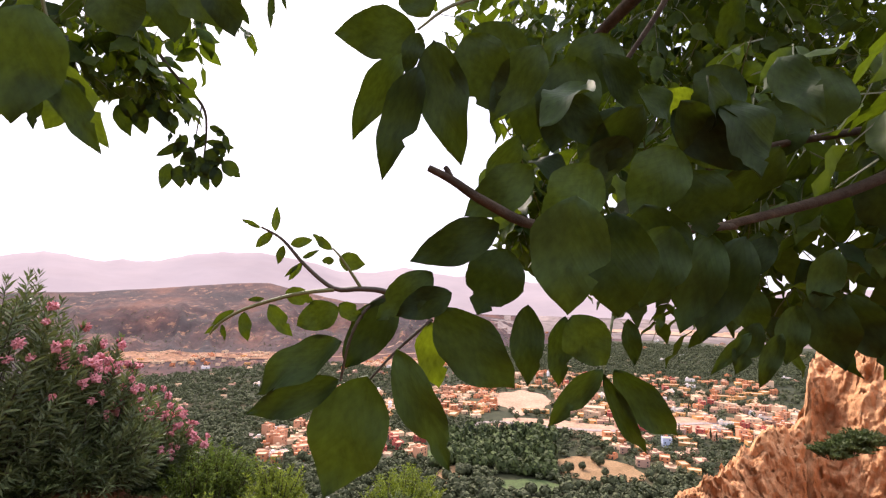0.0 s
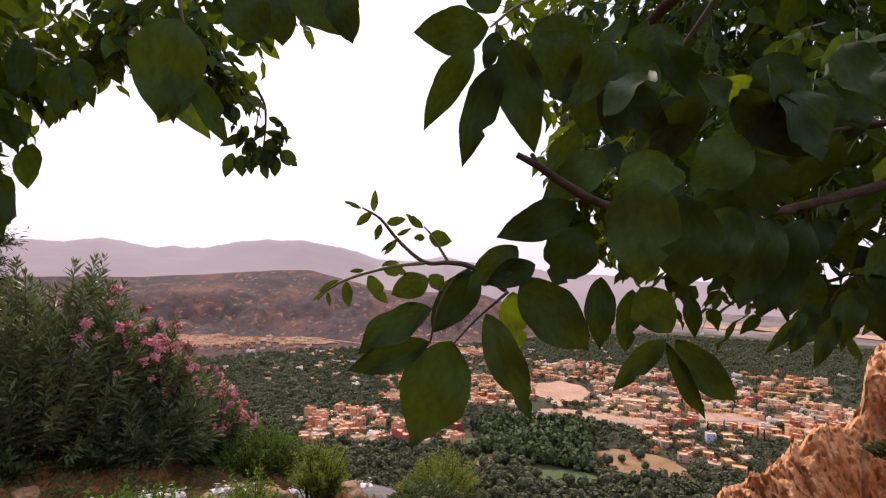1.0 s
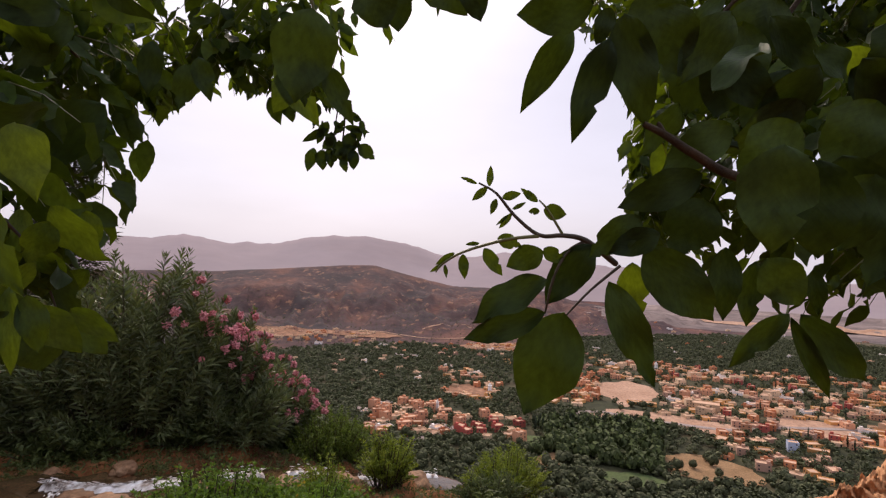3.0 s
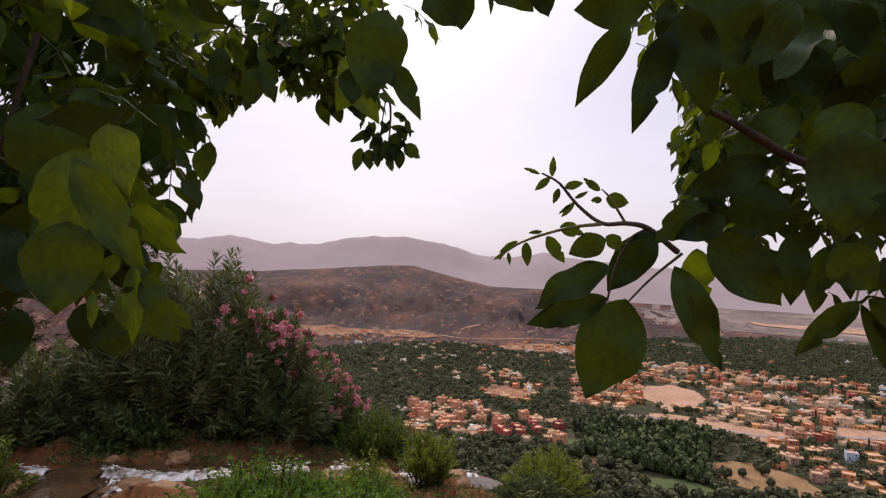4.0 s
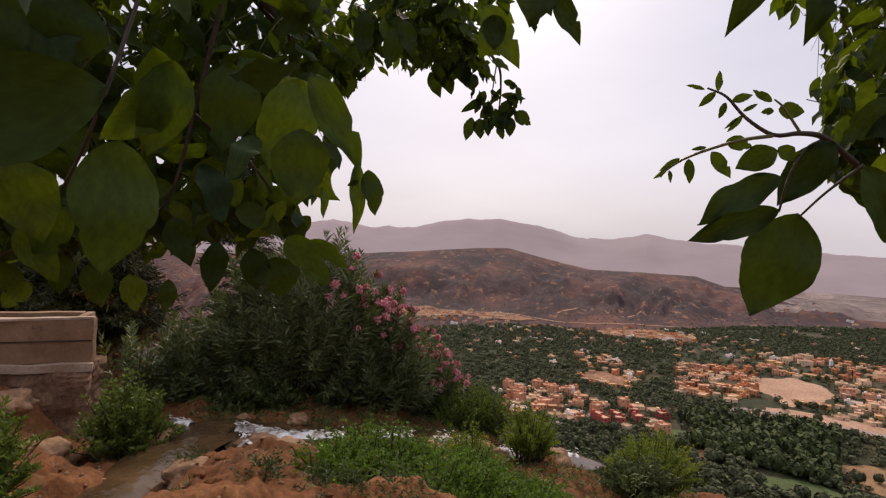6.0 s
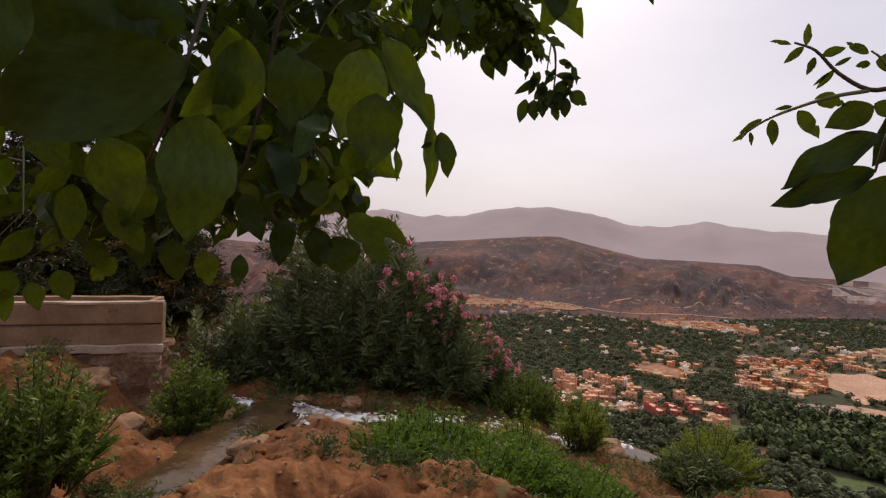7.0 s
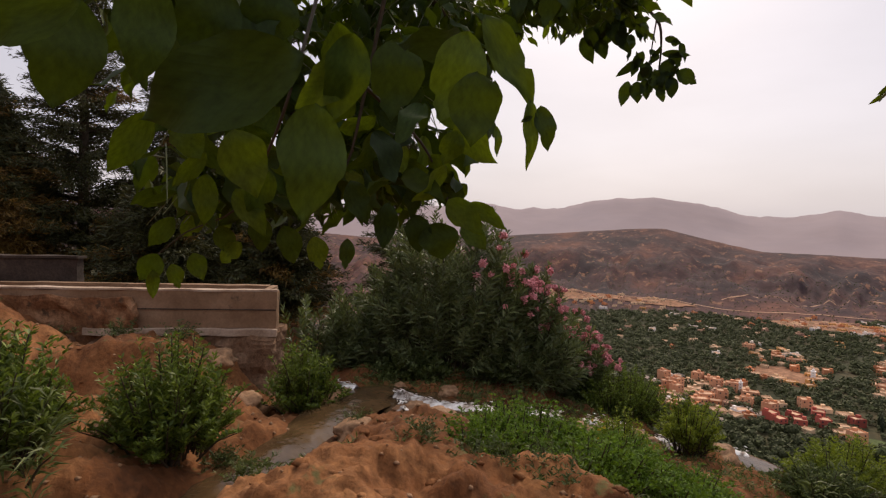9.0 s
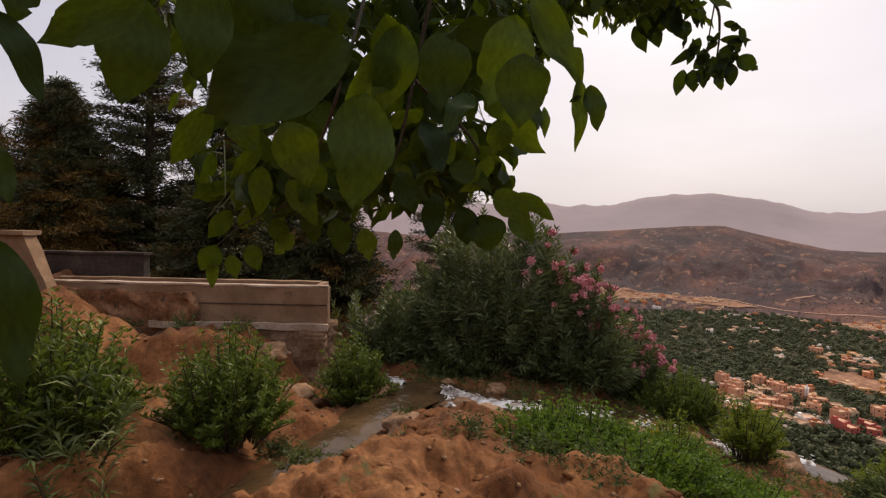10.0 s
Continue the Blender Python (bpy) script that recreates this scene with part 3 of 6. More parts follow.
# ---- old irrigation channel ----
def slab(name, a0, a1, b0, b1, z0, z1, material, parent, label="", rough=0.012, seed=0, cell=0.12, slope=None):
    """A cast block in the wall's own frame, its faces cut fine and worn. slope: how far its near edge leans back at the top."""
    bm = bmesh.new()
    na_, nb_, nz_ = max(2, int((a1 - a0) / cell)), max(2, int((b1 - b0) / cell)), max(2, int((z1 - z0) / cell))
    grid = {}
    def vert(i, j, k):
        if (i, j, k) not in grid:
            a, b, z = a0 + (a1 - a0) * i / na_, b0 + (b1 - b0) * j / nb_, z0 + (z1 - z0) * k / nz_
            if slope:
                a = a - slope * (i / na_) * (z - z0)
            da, db, dz = (noise.noise(Vector((a * f, b * f, z * f + seed))) * rough * g for f, g in ((3.1, 1), (3.7, 1), (2.9, 0.6)))
            da += noise.noise(Vector((a * 11, b * 11, z * 11 + seed))) * rough * 0.6
            x, y = from_ab(a + da, b + db)
            grid[(i, j, k)] = bm.verts.new((x, y, z + dz))
        return grid[(i, j, k)]
    for i in range(na_):
        for k in range(nz_):
            bm.faces.new((vert(i, 0, k), vert(i + 1, 0, k), vert(i + 1, 0, k + 1), vert(i, 0, k + 1)))
            bm.faces.new((vert(i + 1, nb_, k), vert(i, nb_, k), vert(i, nb_, k + 1), vert(i + 1, nb_, k + 1)))
    for j in range(nb_):
        for k in range(nz_):
            bm.faces.new((vert(0, j + 1, k), vert(0, j, k), vert(0, j, k + 1), vert(0, j + 1, k + 1)))
            bm.faces.new((vert(na_, j, k), vert(na_, j + 1, k), vert(na_, j + 1, k + 1), vert(na_, j, k + 1)))
    for i in range(na_):
        for j in range(nb_):
            bm.faces.new((vert(i, j, nz_), vert(i + 1, j, nz_), vert(i + 1, j + 1, nz_), vert(i, j + 1, nz_)))
            bm.faces.new((vert(i, j + 1, 0), vert(i + 1, j + 1, 0), vert(i + 1, j, 0), vert(i, j, 0)))
    return part(name, bm, material, parent, label)


channel = thing("irrigation_channel", (0, 0, 0), "weathered concrete irrigation channel with stained sides, half buried in orange earth", "channel wall")
slab("near_wall", -9.5, -1.69, 7.70, 7.86, 0.02, 0.55, CONCRETE, channel, "grey-brown cast concrete side with a pale worn rim", 0.02, 1)
slab("rim", -9.5, -1.695, 7.69, 7.85, 0.552, 0.578, PALE_RIM, channel, "pale worn mortar rim", 0.022, 21, 0.06)
slab("casting_joint", -4.0, -1.70, 7.688, 7.70, 0.285, 0.30, DARK_CONCRETE, channel, "", 0.006, 5)
slab("far_wall", -9.5, -1.95, 8.34, 8.50, 0.02, 0.57, CONCRETE, channel, "", 0.02, 2)
slab("end_wall", -1.95, -1.86, 7.864, 8.5, 0.02, 0.56, CONCRETE, channel, "", 0.02, 8)
slab("bed", -9.5, -1.96, 7.862, 8.338, 0.02, 0.22, DARK_CONCRETE, channel, "", 0.02, 3)
slab("ledge", -4.3, -1.67, 7.60, 7.70, -0.07, 0.02, PALE_RIM, channel, "", 0.03, 4, 0.06)
slab("footing", -4.6, -1.76, 7.62, 8.5, -1.15, -0.075, RUBBLE, channel, "rough crumbling stone and mortar footing", 0.11, 6, 0.06)
slab("earth_crust", -9.0, -3.6, 7.62, 7.695, -0.4, 0.47, CRUST, channel, "orange earth and dry roots clinging to the concrete", 0.10, 9, 0.04)
sluice = thing("sluice_block", (0, 0, 0), "slanting concrete sluice block with a chipped edge beside the channel", "sluice")
slab("cheek", -7.6, -5.30, 7.15, 7.36, 0.2, 1.26, CONCRETE, sluice, "", 0.025, 11, 0.1, 0.41)
slab("cap", -8.2, -5.71, 7.10, 7.44, 1.26, 1.32, CONCRETE, sluice, "pale worn concrete cap", 0.025, 12)
back_wall = thing("blackened_wall", (0, 0, 0), "low dark concrete wall behind the channel", "wall")
slab("wall", -7.1, -5.06, 8.85, 9.03, 0.1, 0.90, DARK_CONCRETE, back_wall, "", 0.03, 14)
slab("coping", -7.0, -5.03, 8.82, 9.06, 0.902, 0.94, DARK_CONCRETE, back_wall, "", 0.02, 15)
slab("high_wall", -8.6, -7.12, 8.85, 9.03, 0.1, 1.24, CONCRETE, back_wall, "", 0.03, 16, 0.1, 0.25)


# ---- shrubs ----
def stems_and_blades(rng, stems, per, height, spread, leaf_len, leaf_w, whorl, lean=0.55, droop=0.15):
    """Upright stems over an oval foot, leaves whorled along the upper part of each."""
    bases, ways, lens, wids, lines = [], [], [], [], []
    for _ in range(stems):
        w, q = rng.uniform(0, 2 * np.pi), np.sqrt(rng.uniform(0, 1))
        fx, fy = np.cos(w) * q, np.sin(w) * q
        foot = np.array([fx * spread[0] * 0.62, fy * spread[1] * 0.62, 0])
        top_h = height * np.sqrt(max(0.05, 1 - 0.86 * q * q)) * rng.uniform(0.4, 1.05)
        tip = np.array([fx * spread[0] * (0.8 + lean * 0.5) + rng.normal() * 0.08, fy * spread[1] * (0.8 + lean * 0.5) + rng.normal() * 0.08, top_h])
        lines.append((foot, tip))
        axis = tip - foot
        for s in np.linspace(rng.uniform(0.05, 0.45), 1.0, per):
            p = foot + axis * s + np.array([0, 0, 0.06 * height * np.sin(np.pi * s)])
            for _k in range(whorl):
                ww = rng.uniform(0, 2 * np.pi)
                bases.append(p)
                ways.append(np.array([np.cos(ww), np.sin(ww), rng.uniform(0.1, 1.1)]) + axis / np.linalg.norm(axis) * 0.45)
                lens.append(leaf_len * rng.uniform(0.6, 1.15)); wids.append(leaf_w * rng.uniform(0.7, 1.2))
    v, f = blades(rng, np.array(bases), np.array(ways), np.array(lens), np.array(wids), 0.2, droop)
    return v, f, lines


def shrub(name, x, y, z, height, spread, material, label, seed, stems=120, per=8, whorl=3, leaf=(0.09, 0.022), category="shrub", twig=True, lean=0.55, group="", turn=0.0, droop=0.15):
    rng = np.random.default_rng(seed)
    ob = thing(name, (x, y, z), label, category, group)
    ob.rotation_euler[2] = turn
    v, f, lines = stems_and_blades(rng, stems, per, height, spread, leaf[0], leaf[1], whorl, lean, droop)
    quads_object("foliage", v, f, material, ob)
    if twig:
        tv, tf = [], []
        for foot, tip in lines[::3]:
            mid_ = (foot + tip) / 2 + np.array([0, 0, 0.05 * height])
            a, b = tube_arrays([foot, mid_, tip], [0.012, 0.008, 0.004], 4)
            k = len(tv)
            tv += [tuple(p) for p in a]; tf += [tuple(i + k for i in q) for q in b]
        mesh_object("stem", tv, tf, BARK, ob)
    return ob


TURN_AB = math.atan2(TA[1], TA[0])


def shrub_ab(name, a, b, height, spread, material, label, seed, lift=0.0, **kw):
    x, y = from_ab(a, b)
    return shrub(name, x, y, gz(x, y) - 0.05 + lift, height, spread, material, label, seed, turn=TURN_AB, **kw)


# the big oleander, in overlapping masses of long shoots, each ending in whorls of narrow leaves
def shoots(rng, stems, height, spread, leaf_len, leaf_w):
    base, way, ln, wd, lines, tips = [], [], [], [], [], []
    for _ in range(stems):
        w, q = rng.uniform(0, 2 * np.pi), np.sqrt(rng.uniform(0, 1))
        fx, fy = np.cos(w) * q, np.sin(w) * q
        foot = np.array([fx * spread[0] * 0.5, fy * spread[1] * 0.5, 0.0])
        top = height * np.sqrt(max(0.04, 1 - 0.88 * q * q)) * rng.choice((rng.uniform(0.3, 0.7), rng.uniform(0.75, 1.08)))
        tip = np.array([fx * spread[0] * 1.1, fy * spread[1] * 1.1, top]) + rng.normal(size=3) * np.array([0.1, 0.1, 0.03])
        axis = unit((tip - foot)[None])[0]
        lines.append((foot, tip)); tips.append(tip)
        reach = min(np.linalg.norm(tip - foot) * 0.8, rng.uniform(0.45, 0.8))
        turn = rng.uniform(0, 6)
        e1 = unit(np.cross(axis, [0.3, 0.9, 0.1])[None])[0]
        e2 = np.cross(axis, e1)
        nodes = int(reach / 0.045)
        for k in range(nodes):
            u = k / max(1, nodes - 1)
            p = tip - axis * reach * (1 - u)
            for m in range(3):
                g = turn + k * 1.05 + m * 2.094 + rng.normal() * 0.15
                open_ = 1.05 - 0.75 * max(0, u - 0.6) / 0.4 + rng.normal() * 0.12
                base.append(p)
                way.append((e1 * np.cos(g) + e2 * np.sin(g)) * open_ + axis * 0.75)
                ln.append(leaf_len * rng.uniform(0.75, 1.15) * (1 - 0.35 * max(0, u - 0.8) / 0.2)); wd.append(leaf_w * rng.uniform(0.8, 1.2))
    v, f = blades(rng, np.array(base), np.array(way), np.array(ln), np.array(wd), 0.15, 0.10)
    return v, f, lines, tips


def flower_mesh(seed):
    """A head of crowded five-petalled flowers as one ruffled body."""
    rng = random.Random(seed)
    bm = bmesh.new()
    bmesh.ops.create_icosphere(bm, subdivisions=3, radius=1)
    off = Vector((seed * 3.1, 1.7, 0.4))
    for q in bm.verts:
        d = q.co.normalized()
        q.co = d * (0.75 + 0.5 * noise.cell(d * 2.6 + off) + 0.35 * noise.noise(d * 4 + off) + rng.uniform(-0.12, 0.12)) * Vector((1, 1, 0.75)).dot(Vector((abs(d.x), abs(d.y), abs(d.z)))) ** 0.3
    me = bpy.data.meshes.new("flower")
    bm.to_mesh(me); bm.free()
    me.materials.append(PINK)
    return me


FLOWERS = [flower_mesh(k) for k in range(5)]


def oleander(a, b, height, spread, stems, seed, label, blooms=0, leaf_len=0.20):
    x, y = from_ab(a, b)
    rng = np.random.default_rng(seed)
    ob = thing("oleander", (x, y, gz(x, y) - 0.05), label, "oleander", "oleander thicket")
    ob.rotation_euler[2] = TURN_AB
    v, f, lines, tips = shoots(rng, stems, height, spread, leaf_len, 0.034)
    quads_object("foliage", v, f, OLEANDER, ob)
    tv, tf = [], []
    for foot, tip in lines[::3]:
        p, q = tube_arrays([foot, (foot * 0.6 + tip * 0.4) + np.array([0, 0, 0.05 * height]), tip], [0.016, 0.010, 0.004], 4)
        k = len(tv)
        tv += [tuple(i) for i in p]; tf += [tuple(i + k for i in g) for g in q]
    mesh_object("stem", tv, tf, BARK, ob)
    # the side towards the path and down the valley flowers
    sunny = sorted((t for t in tips if t[1] < 0.25 * spread[1] and t[2] > 0.42 * height), key=lambda t: -(t[0] / spread[0] - 0.5 * t[1] / spread[1] + rng.uniform(0, 0.5)))
    for t in sunny[:blooms]:
        for _ in range(rng.integers(1, 3)):
            fl = new("flower", FLOWERS[rng.integers(0, 5)])
            fl.parent = ob
            fl.location = t + rng.normal(size=3) * 0.05 + np.array([0, 0, 0.05])
            fl.scale = [rng.uniform(0.032, 0.066)] * 3
            fl.rotation_euler = (rng.uniform(0, 3), rng.uniform(0, 3), rng.uniform(0, 3))
            fl["label"] = "pink oleander bloom"
    return ob


THICKET = "dense dark green oleander bush in pink flower beside the stream"
for a, b, h, sp, n, seed, blooms in [(0.95, 8.9, 2.62, (1.45, 1.0), 420, 31, 22), (2.2, 9.2, 2.15, (1.05, 0.85), 280, 32, 36), (3.2, 9.6, 1.6, (0.9, 0.7), 190, 33, 40), (-0.35, 9.2, 1.75, (0.9, 0.7), 190, 34, 0), (2.3, 8.55, 1.1, (0.9, 0.4), 120, 35, 0)]:
    oleander(a, b, h, sp, n, seed, THICKET, blooms)
for a, b, h, w, n, seed in [(-1.45, 8.75, 1.45, 0.42, 30, 91), (-0.85, 8.8, 1.35, 0.4, 30, 92), (-1.0, 9.4, 1.5, 0.5, 34, 93)]:
    oleander(a, b, h, (w, w * 0.8), n, seed, "upright young oleander stems at the edge of the thicket", 0, 0.18)

shrub_ab("shrub", 4.0, 8.65, 1.0, (0.9, 0.6), SHRUB, "rounded green shrub at the slope's edge", 41, stems=460, per=11, whorl=4, leaf=(0.065, 0.018), lean=0.2)
shrub_ab("shrub", -1.12, 6.85, 1.0, (0.42, 0.38), SHRUB, "bright green leafy shrub against the end of the concrete wall", 42, stems=230, per=10, whorl=4, leaf=(0.08, 0.022))
shrub_ab("shrub", -2.0, 4.85, 1.1, (0.52, 0.46), SHRUB, "bushy green shrub with small pointed leaves on the dirt bank", 43, stems=330, per=12, whorl=4, leaf=(0.08, 0.02))
shrub_ab("shrub", -3.0, 4.0, 1.2, (0.56, 0.5), SHRUB, "tall green shrub on the earth bank", 44, stems=330, per=12, whorl=4, leaf=(0.085, 0.02))
shrub_ab("herb_patch", 1.35, 5.2, 0.62, (0.95, 0.85), HERB, "low patch of fresh green herbs on the bank", 45, stems=520, per=7, whorl=4, leaf=(0.055, 0.02), lean=0.2, category="herbs")
shrub_ab("herb_patch", 2.35, 5.5, 0.46, (0.8, 0.7), HERB, "low patch of fresh green herbs on the bank", 46, stems=380, per=7, whorl=4, leaf=(0.055, 0.02), lean=0.2, category="herbs")
shrub_ab("herb_patch", 1.75, 4.3, 0.5, (0.7, 0.6), HERB, "low patch of fresh green herbs on the bank", 55, stems=300, per=7, whorl=4, leaf=(0.055, 0.02), lean=0.2, category="herbs")
shrub_ab("herb_patch", 0.85, 4.75, 0.4, (0.5, 0.45), HERB, "low patch of fresh green herbs on the bank", 61, stems=170, per=7, whorl=4, leaf=(0.05, 0.018), lean=0.2, category="herbs")
shrub_ab("herb_patch", 2.9, 5.0, 0.4, (0.7, 0.6), HERB, "low patch of fresh green herbs on the bank", 62, stems=300, per=7, whorl=4, leaf=(0.055, 0.02), lean=0.2, category="herbs")
shrub_ab("herb_patch", 2.5, 4.2, 0.5, (0.7, 0.5), HERB, "low patch of fresh green herbs on the bank", 63, stems=280, per=7, whorl=4, leaf=(0.055, 0.02), lean=0.2, category="herbs")
shrub_ab("flowering_weed", 2.05, 5.0, 0.62, (0.12, 0.12), YELLOW, "small cluster of yellow flowering weed among the herbs", 64, stems=16, per=3, whorl=4, leaf=(0.04, 0.03), category="weed", twig=False)
shrub_ab("shrub", 2.94, 6.35, 0.75, (0.34, 0.3), SHRUB_BRIGHT, "small upright green shrub beside the rapids", 47, stems=150, per=9, whorl=4, leaf=(0.06, 0.016))
shrub_ab("shrub", 4.2, 6.95, 0.85, (0.38, 0.36), SHRUB_BRIGHT, "upright yellow-green shrub below the rapids", 48, stems=170, per=10, whorl=4, leaf=(0.075, 0.018))
shrub_ab("shrub", 6.4, 6.75, 0.95, (0.8, 0.55), SHRUB_BRIGHT, "spreading yellow-green shrub on the slope", 49, stems=360, per=10, whorl=4, leaf=(0.08, 0.018))
shrub_ab("shrub", 5.6, 6.2, 0.5, (0.5, 0.4), DULL, "grey-green shrub on the slope", 50, stems=220, per=9, whorl=4, leaf=(0.08, 0.018))
shrub_ab("shrub", -0.1, 9.0, 0.55, (0.5, 0.35), DULL, "low leafy plants under the oleander", 51, stems=80, per=6, whorl=4, leaf=(0.1, 0.04))
shrub_ab("reed_tuft", -2.55, 3.75, 0.7, (0.3, 0.3), GRASS, "tuft of long arching grass leaves", 52, stems=24, per=4, whorl=4, leaf=(0.26, 0.022), category="grass tuft", droop=0.35)
shrub_ab("reed_tuft", 5.4, 6.0, 0.6, (0.3, 0.3), GRASS, "tuft of long arching grass leaves", 53, stems=22, per=4, whorl=4, leaf=(0.26, 0.022), category="grass tuft", droop=0.35)
for n, (a, b, h, s, m) in enumerate([(0.25, 4.2, 0.22, 0.16, DULL), (-0.35, 5.45, 0.25, 0.12, DULL), (-1.0, 3.9, 0.2, 0.18, GRASS), (1.3, 3.9, 0.3, 0.3, DULL),
                                     (0.75, 4.1, 0.2, 0.25, DULL), (-3.6, 7.2, 0.3, 0.14, DULL), (-2.9, 7.3, 0.25, 0.25, DULL), (-4.6, 7.4, 0.2, 0.2, GRASS), (1.2, 7.5, 0.25, 0.35, GRASS),
                                     (-0.2, 7.9, 0.3, 0.4, GRASS), (0.6, 8.1, 0.3, 0.4, GRASS), (2.0, 7.9, 0.3, 0.4, GRASS), (3.0, 8.1, 0.35, 0.4, DULL), (-1.6, 5.0, 0.2, 0.15, DULL), (3.3, 6.3, 0.4, 0.4, DULL), (3.2, 5.4, 0.4, 0.5, DULL)]):
    shrub_ab("weed", a, b, h, (s, s), m, "small green weed growing from the orange earth", 60 + n, stems=34, per=5, whorl=3, leaf=(0.06, 0.014), category="weed", twig=False, group="weeds")

shrub_ab("reed_tuft", -2.45, 3.35, 0.6, (0.35, 0.3), GRASS, "tuft of long arching grass leaves", 57, stems=26, per=4, whorl=4, leaf=(0.24, 0.02), category="grass tuft", droop=0.35)
shrub_ab("shrub", 0.3, 8.2, 0.5, (0.6, 0.3), DULL, "low leafy plants under the oleander", 59, stems=110, per=6, whorl=4, leaf=(0.12, 0.035))
shrub_ab("shrub", 1.9, 8.5, 0.6, (0.7, 0.3), DULL, "low leafy plants under the oleander", 60, stems=130, per=6, whorl=4, leaf=(0.12, 0.03))
# short turf over the slope's lip and along the banks
rng = np.random.default_rng(7)
ta, tb = rng.uniform(-3, 8, 80000), rng.uniform(3.2, 10.5, 80000)
keep = (fbm(ta * 0.9, tb * 0.9, 81, 4) + 0.28 * step(1.5, 4.0, ta) + 0.25 * step(7.3, 8.2, tb) + 0.5 * step(7.2, 7.7, tb) * step(9.0, 8.4, tb) * step(-1.2, 0.2, ta) > 0.2) & (line_distance(ta, tb, RAPID) > 0.4) & (line_distance(ta, tb, CALM) > 0.5)
tx, ty = from_ab(ta[keep], tb[keep])
tz = ground_z(tx, ty)
n = len(tx)
v, f = blades(rng, np.stack([tx, ty, tz - 0.01], 1), rng.normal(size=(n, 3)) * np.array([1, 1, 0.2]) + np.array([0, 0, 1.1]), rng.uniform(0.04, 0.13, n), rng.uniform(0.008, 0.018, n), 0.2, 0.2)
tagged(quads_object("turf", v, f, GRASS), "short green turf and moss on the earth banks", "grass", kind="stuff")

# clods of earth broken from the banks
rng = np.random.default_rng(18)
n = 320
pa, pb = rng.uniform(-5.5, 1.8, n), rng.uniform(2.6, 7.6, n)
keep = line_distance(pa, pb, CALM) > 0.5
pa, pb = pa[keep], pb[keep]
n = len(pa)
px, py = from_ab(pa, pb)
pz = ground_z(px, py)
bm = bmesh.new()
bmesh.ops.create_icosphere(bm, subdivisions=2, radius=1)
cv = np.array([tuple(q.co) for q in bm.verts]); cf = np.array([[q.index for q in t.verts] for t in bm.faces])
bm.free()
size = rng.uniform(0.1, 1.0, n) ** 3 * 0.06 + 0.01
bumps = 1 + 0.8 * (rng.uniform(size=(n, len(cv), 1)) - 0.5)
v = cv[None] * bumps * size[:, None, None] * np.array([1.2, 1, 0.5]) + np.stack([px, py, pz], 1)[:, None]
f = cf[None] + np.arange(n)[:, None, None] * len(cv)
tagged(quads_object("earth_clods", v.reshape(-1, 3), f.reshape(-1, 3), SOIL), "crumbled clods of orange earth on the banks", "earth clods", kind="stuff")

# pebbles
rng = np.random.default_rng(8)
n = 900
pa, pb = rng.uniform(-5, 3, n), rng.uniform(2.5, 8, n)
px, py = from_ab(pa, pb)
pz = ground_z(px, py)
size = rng.uniform(0.008, 0.035, n)
corner = np.array([[1, 0, 0], [-1, 0, 0], [0, 1, 0], [0, -1, 0], [0, 0, 0.7], [0, 0, -0.7]])
tri = np.array([[0, 2, 4], [2, 1, 4], [1, 3, 4], [3, 0, 4], [2, 0, 5], [1, 2, 5], [3, 1, 5], [0, 3, 5]])
v = (corner[None] * size[:, None, None] * rng.uniform(0.6, 1.3, (n, 6, 1)) + np.stack([px, py, pz], 1)[:, None]).reshape(-1, 3)
f = (tri[None] + np.arange(n)[:, None, None] * 6).reshape(-1, 3)
tagged(quads_object("pebbles", v, f, ROCK), "loose tan pebbles scattered on the earth", "pebbles", kind="stuff")


